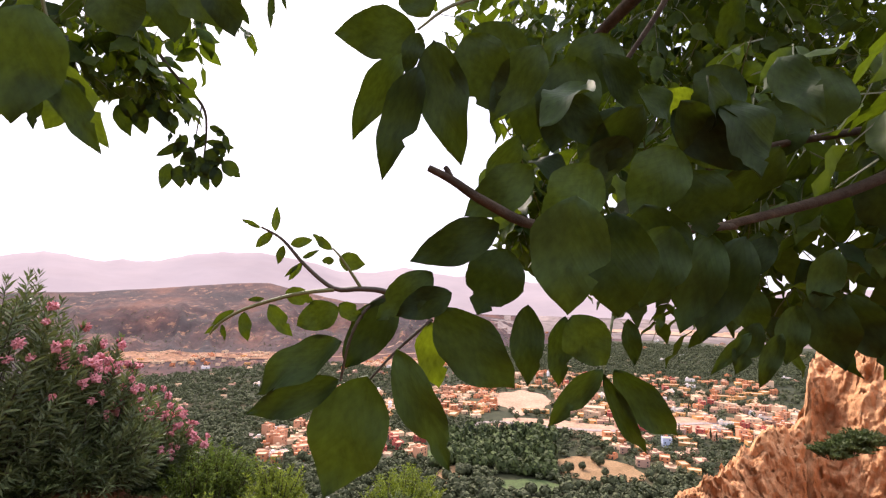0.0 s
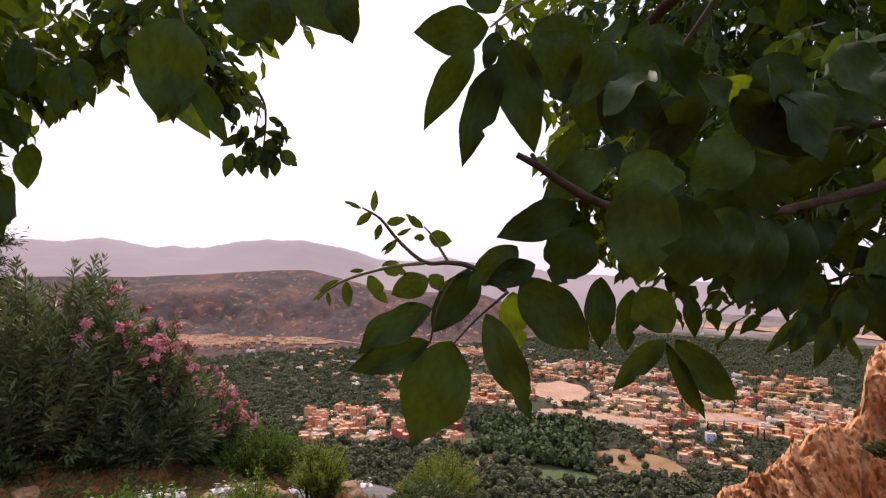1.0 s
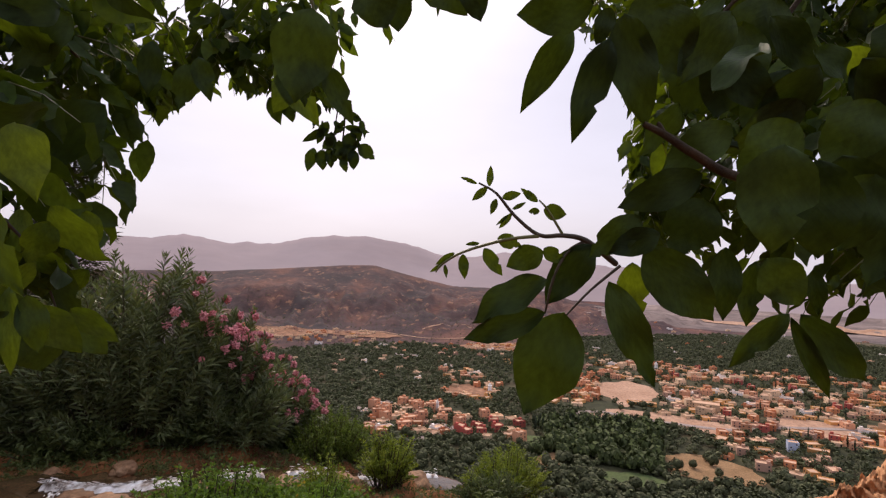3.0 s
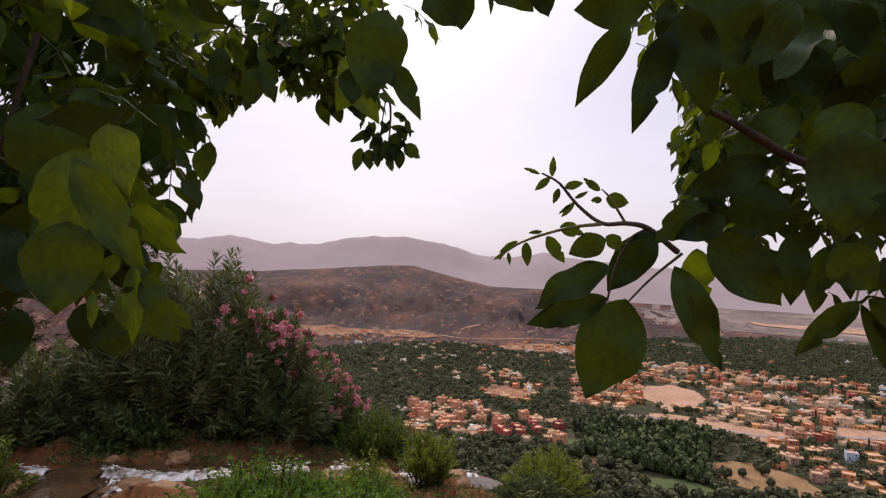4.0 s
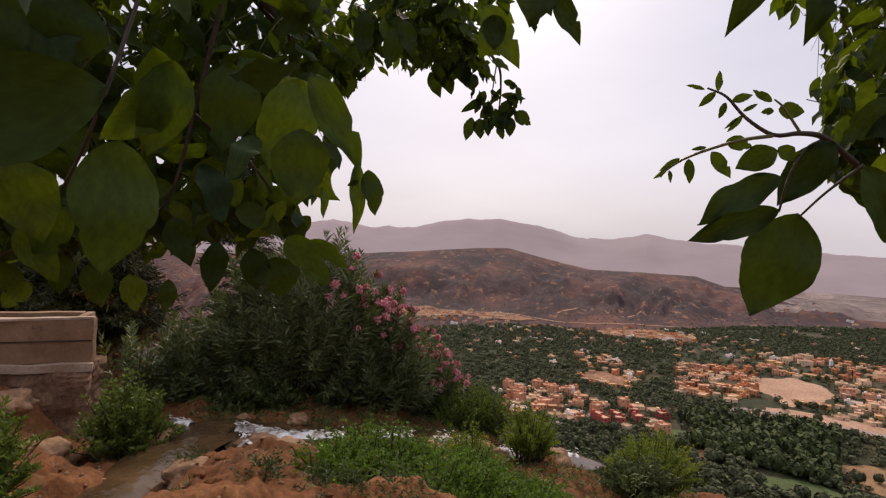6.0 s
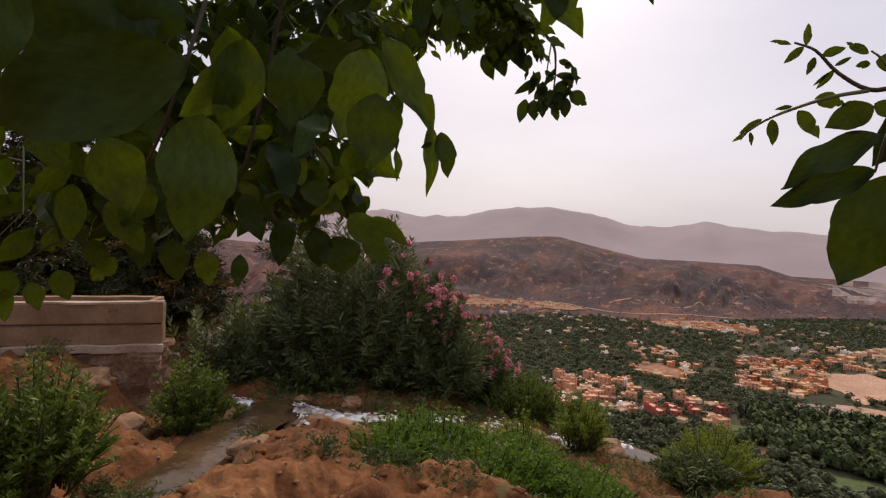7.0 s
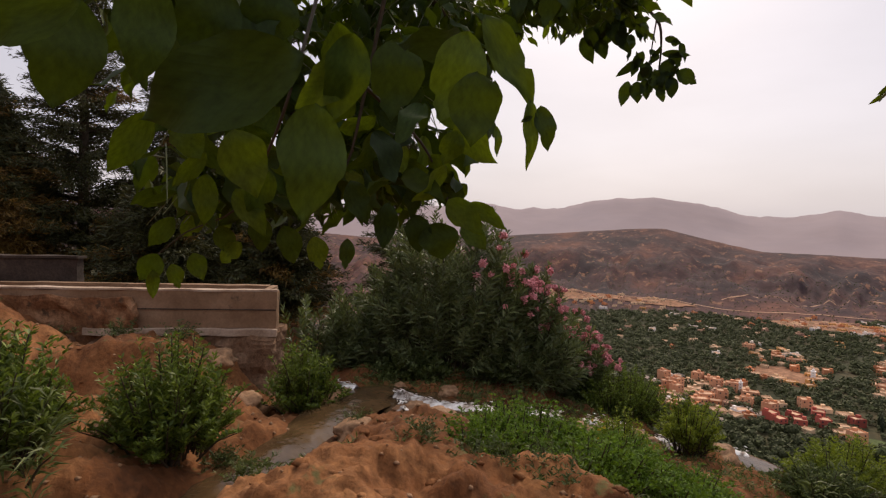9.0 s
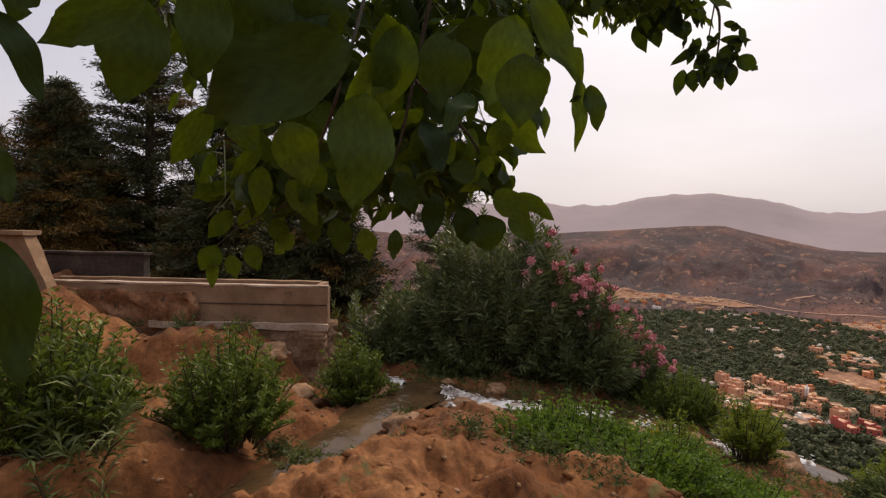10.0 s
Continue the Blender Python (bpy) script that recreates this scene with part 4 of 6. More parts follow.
# ---- conifers behind the channel ----
def conifer(x, y, z, height, width, seed, rusty, label, sparse=1.0):
    rng = np.random.default_rng(seed)
    ob = thing("conifer", (x, y, z), label, "conifer", "conifers behind the wall")
    v, f = tube_arrays([(0, 0, -0.3), (0.05, 0, height * 0.5), (0, 0.03, height)], [0.16, 0.1, 0.015], 8)
    mesh_object("trunk", v, f, BARK, ob, "", True)
    bases, ways, lens, wids = [], [], [], []
    tv, tf = [], []
    rb, rw = [], []
    for h in np.arange(0.05, 0.99, 0.0135 / sparse):
        for _ in range(4):
            w = rng.uniform(0, 2 * np.pi)
            L = width * (1 - h) ** 0.75 * rng.uniform(0.55, 1.1) + 0.12
            d = np.array([np.cos(w), np.sin(w), rng.uniform(0.05, 0.4)])
            p0 = np.array([0, 0, h * height])
            line = [p0, p0 + d * L * 0.5, p0 + d * L - np.array([0, 0, 0.12 * L])]
            a, b = tube_arrays(line, [0.022, 0.014, 0.005], 4)
            k = len(tv)
            tv += [tuple(q) for q in a]; tf += [tuple(i + k for i in q) for q in b]
            m = int(50 + 105 * L)
            s = rng.uniform(0.15, 1.0, m)
            p = p0 + d * (L * s)[:, None] - np.array([0, 0, 0.12 * L]) * (s ** 2)[:, None] + rng.normal(size=(m, 3)) * 0.09 * np.array([1, 1, 0.6])
            ww = d * 0.9 + rng.normal(size=(m, 3)) * 0.55 + np.array([0, 0, -0.15])
            if rng.uniform() < rusty * (1 - h) * 1.6:
                rb.append(p); rw.append(ww)
            else:
                bases.append(p); ways.append(ww)
    base, way = np.vstack(bases), np.vstack(ways)
    n = len(base)
    v, f = blades(rng, base, way, rng.uniform(0.08, 0.2, n), rng.uniform(0.016, 0.036, n), 0.3, 0.1)
    quads_object("crown", v, f, NEEDLE, ob)
    if rb:
        base, way = np.vstack(rb), np.vstack(rw)
        n = len(base)
        v, f = blades(rng, base, way, rng.uniform(0.08, 0.2, n), rng.uniform(0.016, 0.036, n), 0.3, 0.1)
        quads_object("browned_sprays", v, f, NEEDLE_RUST, ob, "rusty brown ageing sprays")
    mesh_object("bough", tv, tf, BARK, ob)
    return ob


for a, b, h, w, seed, rust, text in [(-7.85, 14.0, 7.9, 2.5, 201, 0.15, "tall dark conifer with a thin open top"), (-10.3, 14.2, 5.2, 2.1, 202, 0.25, "dark conifer with rusty brown lower sprays"),
                                     (-8.9, 12.2, 3.0, 1.9, 203, 0.8, "young conifer turning rusty brown"), (-5.9, 14.5, 5.6, 2.2, 204, 0.1, "dense dark conifer behind the channel"),
                                     (-13.4, 15.5, 4.2, 1.8, 206, 0.1, "dark conifer with a broken top"), (-5.0, 12.0, 2.6, 2.0, 207, 0.1, "low dark conifer bush behind the channel"),
                                     (0.1, 15.1, 5.2, 1.9, 208, 0.0, "dark conifer on the slope behind the oleander"),
                                     (-9.5, 13.0, 4.6, 2.2, 211, 0.5, "dense conifer with rusty brown sprays behind the channel"), (-3.9, 13.6, 2.5, 2.3, 209, 0.1, "spreading dark conifer behind the end of the channel"), (-2.6, 12.4, 2.2, 1.7, 210, 0.1, "spreading dark conifer behind the end of the channel")]:
    x, y = from_ab(a, b)
    conifer(x, y, gz(x, y), h - gz(x, y), w, seed, rust, text)


# ---- cliff ----
def cliff():
    """The orange travertine bluff beyond the terrace: a steep head and a rubbly apron, pitted and fluted."""
    us, vs = np.linspace(0, 1, 420), np.linspace(0, 1, 260)
    U, V = np.meshgrid(us, vs)
    az = -25.0 - 26 * U
    top = np.interp(az, [-51, -47, -44, -42.6, -41.0, -39.6, -38.4, -37.7, -37.2, -36.5, -34, -31.6, -29, -26.5, -25], [3.0, 1.6, 0.6, -0.2, -1.8, -3.6, -4.6, -5.6, -9.8, -10.9, -12.1, -14.9, -17, -19, -20.5])
    rad = np.interp(az, [-51, -45, -38, -25], [17, 19, 21, 13]) + 2.0 * step(-36.6, -39.4, az)
    el = top + (-34 - top) * V + fbm(az * 1.3, az * 0 + 1.7, 99, 5, 0.6) * 0.7 * (1 - V)
    depth = rad - 6.0 * V ** 0.8 + np.where(V < 0.03, (0.03 - V) * 60, 0)
    x, y = -np.sin(np.radians(az)) * depth, np.cos(np.radians(az)) * depth
    z = 1.65 + np.tan(np.radians(el)) * depth
    v = np.stack([x, y, z], -1).reshape(-1, 3)
    out = unit(np.array([[0, 0, 1.65]]) - v) + np.array([[0, 0, 0.35]])
    push = np.empty(len(v))
    for q in range(len(v)):
        p = Vector(v[q])
        big = noise.fractal(p * 0.33, 1.0, 2.1, 4)
        lump = noise.fractal(p * 1.3 + Vector((7, 3, 1)), 0.8, 2.1, 5)
        pit = noise.noise(Vector((p.x * 2.2, p.y * 2.2, p.z * 1.3)))
        push[q] = 0.55 * big + 0.26 * lump + 0.13 * noise.cell(p * 1.6) + 0.10 * noise.cell(p * 4.1) - 0.6 * max(0.0, pit - 0.2)
    v = v + out * push[:, None]
    i, j = np.meshgrid(np.arange(len(vs) - 1), np.arange(len(us) - 1), indexing="ij")
    n = len(us)
    f = np.stack([i * n + j, i * n + j + 1, (i + 1) * n + j + 1, (i + 1) * n + j], -1).reshape(-1, 4)
    ob = quads_object("rock_cliff", v, f, CLIFF, smooth=False)
    return tagged(ob, "rugged orange travertine cliff with hollows and flutes", "cliff", kind="structure")


cliff()
for n, (az, el, d, h, s) in enumerate([(-39.0, -12.6, 17.6, 0.4, 0.5), (-40.2, -11.9, 17.8, 0.45, 0.5), (-41.4, -11.2, 18.0, 0.4, 0.45), (-27.5, -20.8, 11.8, 0.3, 0.25)]):
    x, y = -math.sin(radians(az)) * d, math.cos(radians(az)) * d
    shrub("cliff_shrub", x, y, 1.65 + math.tan(radians(el)) * d - 0.3, h, (s, s), DULL, "olive-green shrub growing on the cliff", 300 + n, stems=90, per=9, whorl=4, leaf=(0.14, 0.04), group="cliff shrubs")


# ---- the valley ----
WIDE = 1.5          # the valley lies this much further out than the plan's first radii


def polar(az, r):
    r = r * WIDE
    return -math.sin(radians(az)) * r, math.cos(radians(az)) * r


def patch(name, az, r, half_az, half_r, material, label, seed, lift=0.35):
    """A flat piece of open ground with a ragged edge, lying on the valley floor."""
    verts, faces = [], []
    nk, nq = 40, 8
    for q in range(nq + 1):
        for k in range(nk):
            w = 2 * math.pi * k / nk
            e = (1 + 0.5 * float(fbm(math.cos(w) * 1.3 + seed, math.sin(w) * 1.3, 111, 3))) * q / nq
            x, y = polar(az + half_az * e * math.cos(w), r + half_r * e * math.sin(w))
            verts.append((x, y, gz(x, y) + lift))
    for q in range(nq):
        for k in range(nk):
            faces.append((q * nk + k, q * nk + (k + 1) % nk, (q + 1) * nk + (k + 1) % nk, (q + 1) * nk + k)[::-1])
    ob = mesh_object(name, verts, faces, material, None, "", True)
    return tagged(ob, label, "open ground", kind="structure")


def road(points, width, label, material):
    pts = smooth_line([(*polar(a, r), 0) for a, r in points], 10)
    verts, faces = [], []
    for i, p in enumerate(pts):
        d = pts[min(i + 1, len(pts) - 1)] - pts[max(i - 1, 0)]
        n = np.array([-d[1], d[0]]) / max(np.hypot(d[0], d[1]), 1e-6)
        for k in (-1, 1):
            x, y = p[0] + n[0] * k * width / 2, p[1] + n[1] * k * width / 2
            verts.append((x, y, gz(x, y) + 0.8))
    for i in range(len(pts) - 1):
        faces.append((2 * i, 2 * i + 1, 2 * i + 3, 2 * i + 2))
    return tagged(mesh_object("road", verts, faces, material), label, "road", kind="structure")


LOT = earthy("tan_village_ground", [(0.3, (0.17, 0.085, 0.05)), (0.55, (0.30, 0.155, 0.09)), (0.75, (0.42, 0.25, 0.16))], 0.05, 0.2, 0.95, 0.3)
FIELD_TAN = earthy("dry_field", [(0.3, (0.22, 0.13, 0.06)), (0.7, (0.34, 0.21, 0.11))], 0.05, 0.6, 0.95, 0.1)
FIELD_GREEN = earthy("green_field", [(0.3, (0.06, 0.085, 0.03)), (0.7, (0.11, 0.14, 0.05))], 0.05, 0.6, 0.95, 0.1)
patch("plaza", -11.6, 512, 3.1, 46, SAND, "bare sandy square at the edge of the town", 1)
patch("plaza", -15.5, 425, 7.0, 20, SAND, "bare earth lot between the houses", 2)
patch("plaza", -27.0, 470, 3.6, 26, SAND, "bare earth lot between the houses", 3)
patch("dry_field", -19.0, 332, 4.4, 20, FIELD_TAN, "dry tan field below the town", 4)
patch("dry_field", -4.0, 297, 1.6, 16, FIELD_TAN, "small dry field between trees", 5)
patch("green_field", -12.5, 292, 3.0, 12, FIELD_GREEN, "green field between rows of trees", 6)
patch("green_field", -3.0, 335, 1.7, 9, FIELD_GREEN, "green field between rows of trees", 7)
patch("terraced_lot", 4.6, 462, 2.7, 28, LOT, "tan terraced lot among olive groves", 8)
patch("terraced_lot", 1.2, 735, 5.0, 40, LOT, "tan village ground on a low spur", 9, 1.2)
patch("terraced_lot", 25.0, 800, 6.5, 28, LOT, "tan village ground at the foot of the hill", 10, 1.5)
patch("terraced_lot", 17.0, 800, 4.0, 20, LOT, "tan village ground at the foot of the hill", 11, 1.5)
patch("dry_plain", -27.0, 1480, 9.0, 75, SAND, "pale dry plain across the valley", 12, 2.5)
patch("dry_plain", -40.0, 1460, 5.0, 60, SAND, "pale dry plain across the valley", 13, 2.5)
ROAD = earthy("dusty_asphalt", [(0.3, (0.26, 0.20, 0.18)), (0.7, (0.38, 0.31, 0.28))], 0.1, 1.5, 0.9, 0.05)
road([(-5.5, 405), (-9, 425), (-15, 420), (-21, 425), (-25, 455), (-32, 500)], 9, "dusty grey road through the town", ROAD)
road([(18, 330), (13, 318), (9.5, 325), (5.5, 355)], 8, "dusty grey road below the village", ROAD)
road([(20.5, 395), (17.5, 400), (15.0, 380)], 7, "dusty track on the valley side", ROAD)
road([(26, 815), (20, 822), (14, 818), (9, 800), (4, 812), (-2, 860)], 5, "pale track at the foot of the hill", SAND)
road([(10, 860), (6, 905), (3.5, 880), (1.0, 930), (-2, 980)], 5, "pale track winding up the hill", SAND)


def house(w, d, storeys, paint, seed, detail=True):
    """A flat-roofed house: walls, a parapet round the roof terrace, a stair tower, doors and windows."""
    rng = random.Random(seed)
    h = 2.9 * storeys
    ob = thing("house", (0, 0, 0), "", "house", "valley houses")
    def boxed(bm, x0, x1, y0, y1, z0, z1):
        r = bmesh.ops.create_cube(bm, size=1)
        for v in r["verts"]:
            v.co = Vector(((x0 + x1) / 2 + v.co.x * (x1 - x0), (y0 + y1) / 2 + v.co.y * (y1 - y0), (z0 + z1) / 2 + v.co.z * (z1 - z0)))
    bm = bmesh.new()
    boxed(bm, -w / 2, w / 2, -d / 2, d / 2, -3, h)
    for x0, x1, y0, y1 in ((-w / 2, w / 2, -d / 2, -d / 2 + 0.25), (-w / 2, w / 2, d / 2 - 0.25, d / 2), (-w / 2, -w / 2 + 0.25, -d / 2 + 0.25, d / 2 - 0.25), (w / 2 - 0.25, w / 2, -d / 2 + 0.25, d / 2 - 0.25)):
        boxed(bm, x0, x1, y0, y1, h + 0.02, h + rng.choice((0.7, 0.9, 1.1)))
    if rng.random() < 0.6:
        sx = rng.uniform(-w / 2 + 1.6, w / 2 - 1.6)
        boxed(bm, sx - 1.4, sx + 1.4, d / 2 - 3.2, d / 2 - 0.4, h + 0.02, h + 2.5)
    part("wall", bm, paint, ob)
    bm = bmesh.new()
    boxed(bm, -w / 2 + 0.26, w / 2 - 0.26, -d / 2 + 0.26, d / 2 - 0.26, h + 0.01, h + 0.14)
    part("roof", bm, TERRACE, ob)
    # deep-set openings, each with its own sill
    for side in ((0, -1), (1, 0)):
        span = w if side[0] == 0 else d
        n = max(1, int(span / 3.4))
        for s in range(storeys):
            for k in range(n):
                if rng.random() < 0.35:
                    continue
                u = -span / 2 + (k + 0.5) * span / n
                tall = s == 0 and k == n // 2
                bm = bmesh.new()
                hw, z0, z1 = (0.75, 0, 2.3) if tall else (0.6, 1.0, 2.4)
                if side[0] == 0:
                    boxed(bm, u - hw, u + hw, -d / 2 - 0.04, -d / 2 + 0.1, s * 2.9 + z0, s * 2.9 + z1)
                else:
                    boxed(bm, side[0] * w / 2 - 0.07, side[0] * w / 2 + 0.07, u - hw, u + hw, s * 2.9 + z0, s * 2.9 + z1)
                part("door" if tall else "window", bm, PANE_DARK, ob)
    return ob


PAINT_NAMES = ["terracotta", "ochre", "pink", "cream", "dark red", "white", "bare brick", "pale blue"]
protos = []
for n, (w, d, st, p) in enumerate([(10, 9, 2, 0), (11, 8, 1, 1), (14, 9, 2, 2), (9, 9, 2, 0), (12, 10, 1, 3), (9, 9, 2, 4), (16, 9, 1, 5), (10, 11, 2, 6), (10, 9, 3, 2), (9, 8, 1, 0), (17, 10, 1, 1), (9, 8, 3, 7), (8, 7, 1, 3), (13, 9, 1, 6), (30, 18, 3, 3), (18, 11, 3, 3), (34, 9, 1, 1)]):
    ob = house(w, d, st, HOUSE_PAINTS[p], 400 + n)
    ob["label"] = f"{('one', 'two', 'three')[st - 1]}-storey {PAINT_NAMES[p]} flat-roofed house in the valley"
    protos.append(ob)
used, spots = set(), []
hr = random.Random(77)


far_v, far_f, far_m, far_n = [], [], [], [0]
FAR_MATS = HOUSE_PAINTS + [TERRACE, PANE_DARK]


def settle(az, r, proto, turn, sink=0.0):
    """One house; past the nearest three hundred they go into one joined mesh."""
    x, y = polar(az, r)
    ob = protos[proto]
    m = pose(x, y, gz(x, y) - sink, 0, 0, turn)
    far_n[0] += 1
    if far_n[0] > 290 and proto in used:
        for c in ob.children:
            k = sum(len(q) for q in far_v)
            far_v.append(np.array([tuple(m @ v.co) for v in c.data.vertices]))
            far_f.extend(tuple(i + k for i in q.vertices) for q in c.data.polygons)
            far_m.extend([FAR_MATS.index(c.data.materials[0])] * len(c.data.polygons))
        return None
    if proto in used:
        return copy_thing(ob, m)
    used.add(proto)
    ob.matrix_basis = m
    return ob


def village(count, az0, az1, r0, r1, turn, gap, kinds, empties=()):
    made = 0
    for _ in range(count * 12):
        if made == count:
            return
        az = hr.uniform(az0, az1)
        r = math.sqrt(hr.uniform(r0 * r0, r1 * r1))
        x, y = polar(az, r)
        if any((x - u) ** 2 + (y - v) ** 2 < (gap * s) ** 2 for u, v, s in spots) or any(((az - a) / ha) ** 2 + ((r - q) / hq) ** 2 < 1 for a, q, ha, hq in empties):
            continue
        spots.append((x, y, 1.0))
        settle(az, r, hr.choice(kinds), turn + hr.choice((0, 0, -90, 35)) + hr.uniform(-24, 24))
        made += 1


open_ground = [(-11.6, 512, 3.0, 44), (-9.5, 440, 2.5, 20), (-15.5, 425, 6.6, 18), (-27.0, 470, 3.4, 24), (-19.0, 332, 4.4, 20)]
gardens = [(12.5, 352, 0.9, 9), (9.3, 372, 1.0, 8), (14.6, 384, 0.8, 9), (6.6, 360, 0.9, 16), (3.0, 350, 0.7, 9), (4.6, 462, 2.0, 18)]
open_ground = open_ground + [(-21.5, 530, 1.4, 18), (-27.0, 560, 1.6, 14), (-19.0, 590, 1.3, 18), (-24.0, 640, 1.8, 14), (-31.5, 520, 1.6, 18), (-6.5, 500, 0.9, 14)]
for a, r, k, turn in ((-25.8, 398, 11, -12), (-18.8, 478, 14, -20), (-20.6, 470, 5, -20), (-22.2, 425, 8, -22), (-21.4, 440, 7, -16), (2.0, 362, 5, 10), (-13.0, 468, 16, -8), (-17.5, 560, 16, -20), (-26.0, 640, 16, -14), (-31.0, 600, 16, -25), (-30.5, 462, 6, -20)):
    settle(a, r, k, turn)
    spots.append((*polar(a, r), 1.5))
village(58, 7.2, 15.6, 330, 402, 10, 11.5, [0, 2, 3, 4, 4, 7, 8, 9, 12, 13, 6], gardens)
village(22, -1.0, 7.2, 328, 380, 25, 13, [0, 1, 5, 8, 4, 9, 12], gardens)
village(16, 1.4, 7.4, 432, 500, 10, 15, [1, 4, 0, 12, 9], gardens)
village(14, 3.0, 7.6, 515, 570, 10, 14, [1, 2, 6, 0, 4])
village(70, -8.6, -1.8, 438, 575, -5, 11.5, [1, 10, 0, 13, 2, 4, 4, 3, 12, 9], open_ground)
village(26, -29, -20, 345, 420, -20, 15, [0, 1, 3, 7, 9, 10, 13, 4], open_ground)
village(170, -37, -15, 430, 570, -22, 12, [0, 1, 2, 3, 4, 4, 5, 7, 8, 9, 10, 13, 6, 6, 12, 12, 15], open_ground)
village(150, -35, -8.5, 565, 700, -22, 13, [0, 1, 2, 3, 4, 4, 5, 9, 10, 13, 6, 12, 12, 15], open_ground)
village(40, 6, 24, 470, 760, 15, 26, [6, 12, 9, 13, 4])
village(40, -10, 4, 590, 800, 0, 22, [9, 12, 13, 6, 1])
village(60, 15, 33, 745, 822, 20, 11, [9, 12, 13, 1, 4])
village(40, -3.6, 5, 700, 765, 0, 12, [9, 12, 13, 1, 4])
village(50, -42, -10, 720, 1300, -20, 40, [6, 9, 13, 4])
far = quads_object("far_houses", np.zeros((0, 3)), np.zeros((0, 4), int), FAR_MATS) if not far_v else mesh_object("far_houses", np.vstack(far_v), far_f, FAR_MATS)
far.data.polygons.foreach_set("material_index", np.array(far_m, np.int32))
tagged(far, "crowd of flat-roofed ochre and terracotta houses in the valley", "houses", kind="stuff")


def minaret(x, y, z, height, half, label):
    ob = thing("minaret", (x, y, z), label, "minaret")
    bm = bmesh.new()
    for zz0, zz1, s in ((-3, height * 0.74, half), (height * 0.76, height * 0.9, half * 0.55)):
        r = bmesh.ops.create_cube(bm, size=1)
        for v in r["verts"]:
            v.co = Vector((v.co.x * 2 * s, v.co.y * 2 * s, (zz0 + zz1) / 2 + v.co.z * (zz1 - zz0)))
    part("tower", bm, WHITEWASH, ob)
    bm = bmesh.new()
    r = bmesh.ops.create_cube(bm, size=1)
    for v in r["verts"]:
        v.co = Vector((v.co.x * 2.3 * half, v.co.y * 2.3 * half, height * 0.75 + v.co.z * height * 0.03))
    part("gallery", bm, WHITEWASH, ob)
    bm = bmesh.new()
    bmesh.ops.create_cone(bm, segments=10, radius1=half * 0.5, radius2=0.05, depth=height * 0.14, matrix=Matrix.Translation((0, 0, height * 0.97)))
    part("cap", bm, WHITEWASH, ob)
    for s in range(3):
        bm = bmesh.new()
        r = bmesh.ops.create_cube(bm, size=1)
        for v in r["verts"]:
            v.co = Vector((v.co.x * 0.5, -half + v.co.y * 0.1, height * (0.2 + 0.2 * s) + v.co.z * 0.9))
        part("slit_window", bm, PANE_DARK, ob)


x, y = polar(8.1, 388)
minaret(x, y, gz(x, y), 13, 1.5, "slim white minaret in the village")
x, y = polar(-14.3, 650)
minaret(x, y, gz(x, y), 15, 2.0, "square cream minaret in the town")
x, y = polar(2.5, 462)
minaret(x, y, gz(x, y), 12, 2.2, "square white tower among terraces")


# trees of the valley
def tuft_tree(rng, n, w, h, size):
    """The crown of a far tree: n leaf tufts on an uneven oval."""
    d = unit(rng.normal(size=(n, 3)))
    q = rng.uniform(0.55, 1.05, (n, 1)) ** 0.6
    lump = 1 + 0.25 * np.sin(d[:, :1] * 5 + rng.uniform(0, 6)) * np.cos(d[:, 1:2] * 4 + rng.uniform(0, 6))
    p = d * q * lump * np.array([w / 2, w / 2, h / 2]) + np.array([0, 0, h * 0.55])
    a = unit(np.cross(d, rng.normal(size=(n, 3))))
    b = np.cross(d, a)
    s = size * rng.uniform(0.7, 1.3, (n, 1))
    tri = np.stack([p + a * s, p - a * s * 0.6 + b * s * 0.8, p - a * s * 0.5 - b * s * 0.8 - d * s * 0.4], 1)
    return tri.reshape(-1, 3)


def grove(name, count, test, label, seed, material, w=(4, 8), hw=(0.7, 1.0), tufts=46):
    rng = np.random.default_rng(seed)
    shapes = [tuft_tree(rng, tufts, 1.0, 1.0, 0.20) for _ in range(9)]
    out, made, tries = [], 0, 0
    while made < count and tries < 80:
        tries += 1
        az = rng.uniform(-44, 64, 6000)
        r = np.sqrt(rng.uniform(225.0 ** 2, 1150.0 ** 2, 6000))
        ok = test(az, r, rng)
        az, r = az[ok], r[ok]
        if not len(az):
            continue
        x, y = -np.sin(np.radians(az)) * r * WIDE, np.cos(np.radians(az)) * r * WIDE
        if spots:
            s = np.array(spots)
            near = np.min((x[:, None] - s[None, :, 0]) ** 2 + (y[:, None] - s[None, :, 1]) ** 2, 1)
            k = near > 7.5 ** 2
            x, y, az, r = x[k], y[k], az[k], r[k]
        z = ground_z(x, y)
        for i in range(len(x)):
            if made >= count:
                break
            ww = rng.uniform(*w)
            out.append(shapes[made % 9] * np.array([ww, ww, ww * rng.uniform(*hw)]) + np.array([x[i], y[i], z[i] - 0.2]))
            made += 1
    v = np.vstack(out)
    tagged(quads_object(name, v, np.arange(len(v)).reshape(-1, 3), material), label, "trees", kind="stuff")


def not_open(az, r):
    m = np.ones(len(az), bool)
    for a, q, ha, hq in open_ground[:5] + [(-4.0, 297, 1.6, 16), (-12.5, 292, 2.8, 11), (4.6, 462, 2.6, 26), (1.2, 735, 4.8, 38), (25, 800, 6, 28), (17, 800, 4, 20), (-3.0, 335, 1.7, 9)]:
        m &= ((az - a) / ha) ** 2 + ((r - q) / hq) ** 2 > 1
    return m


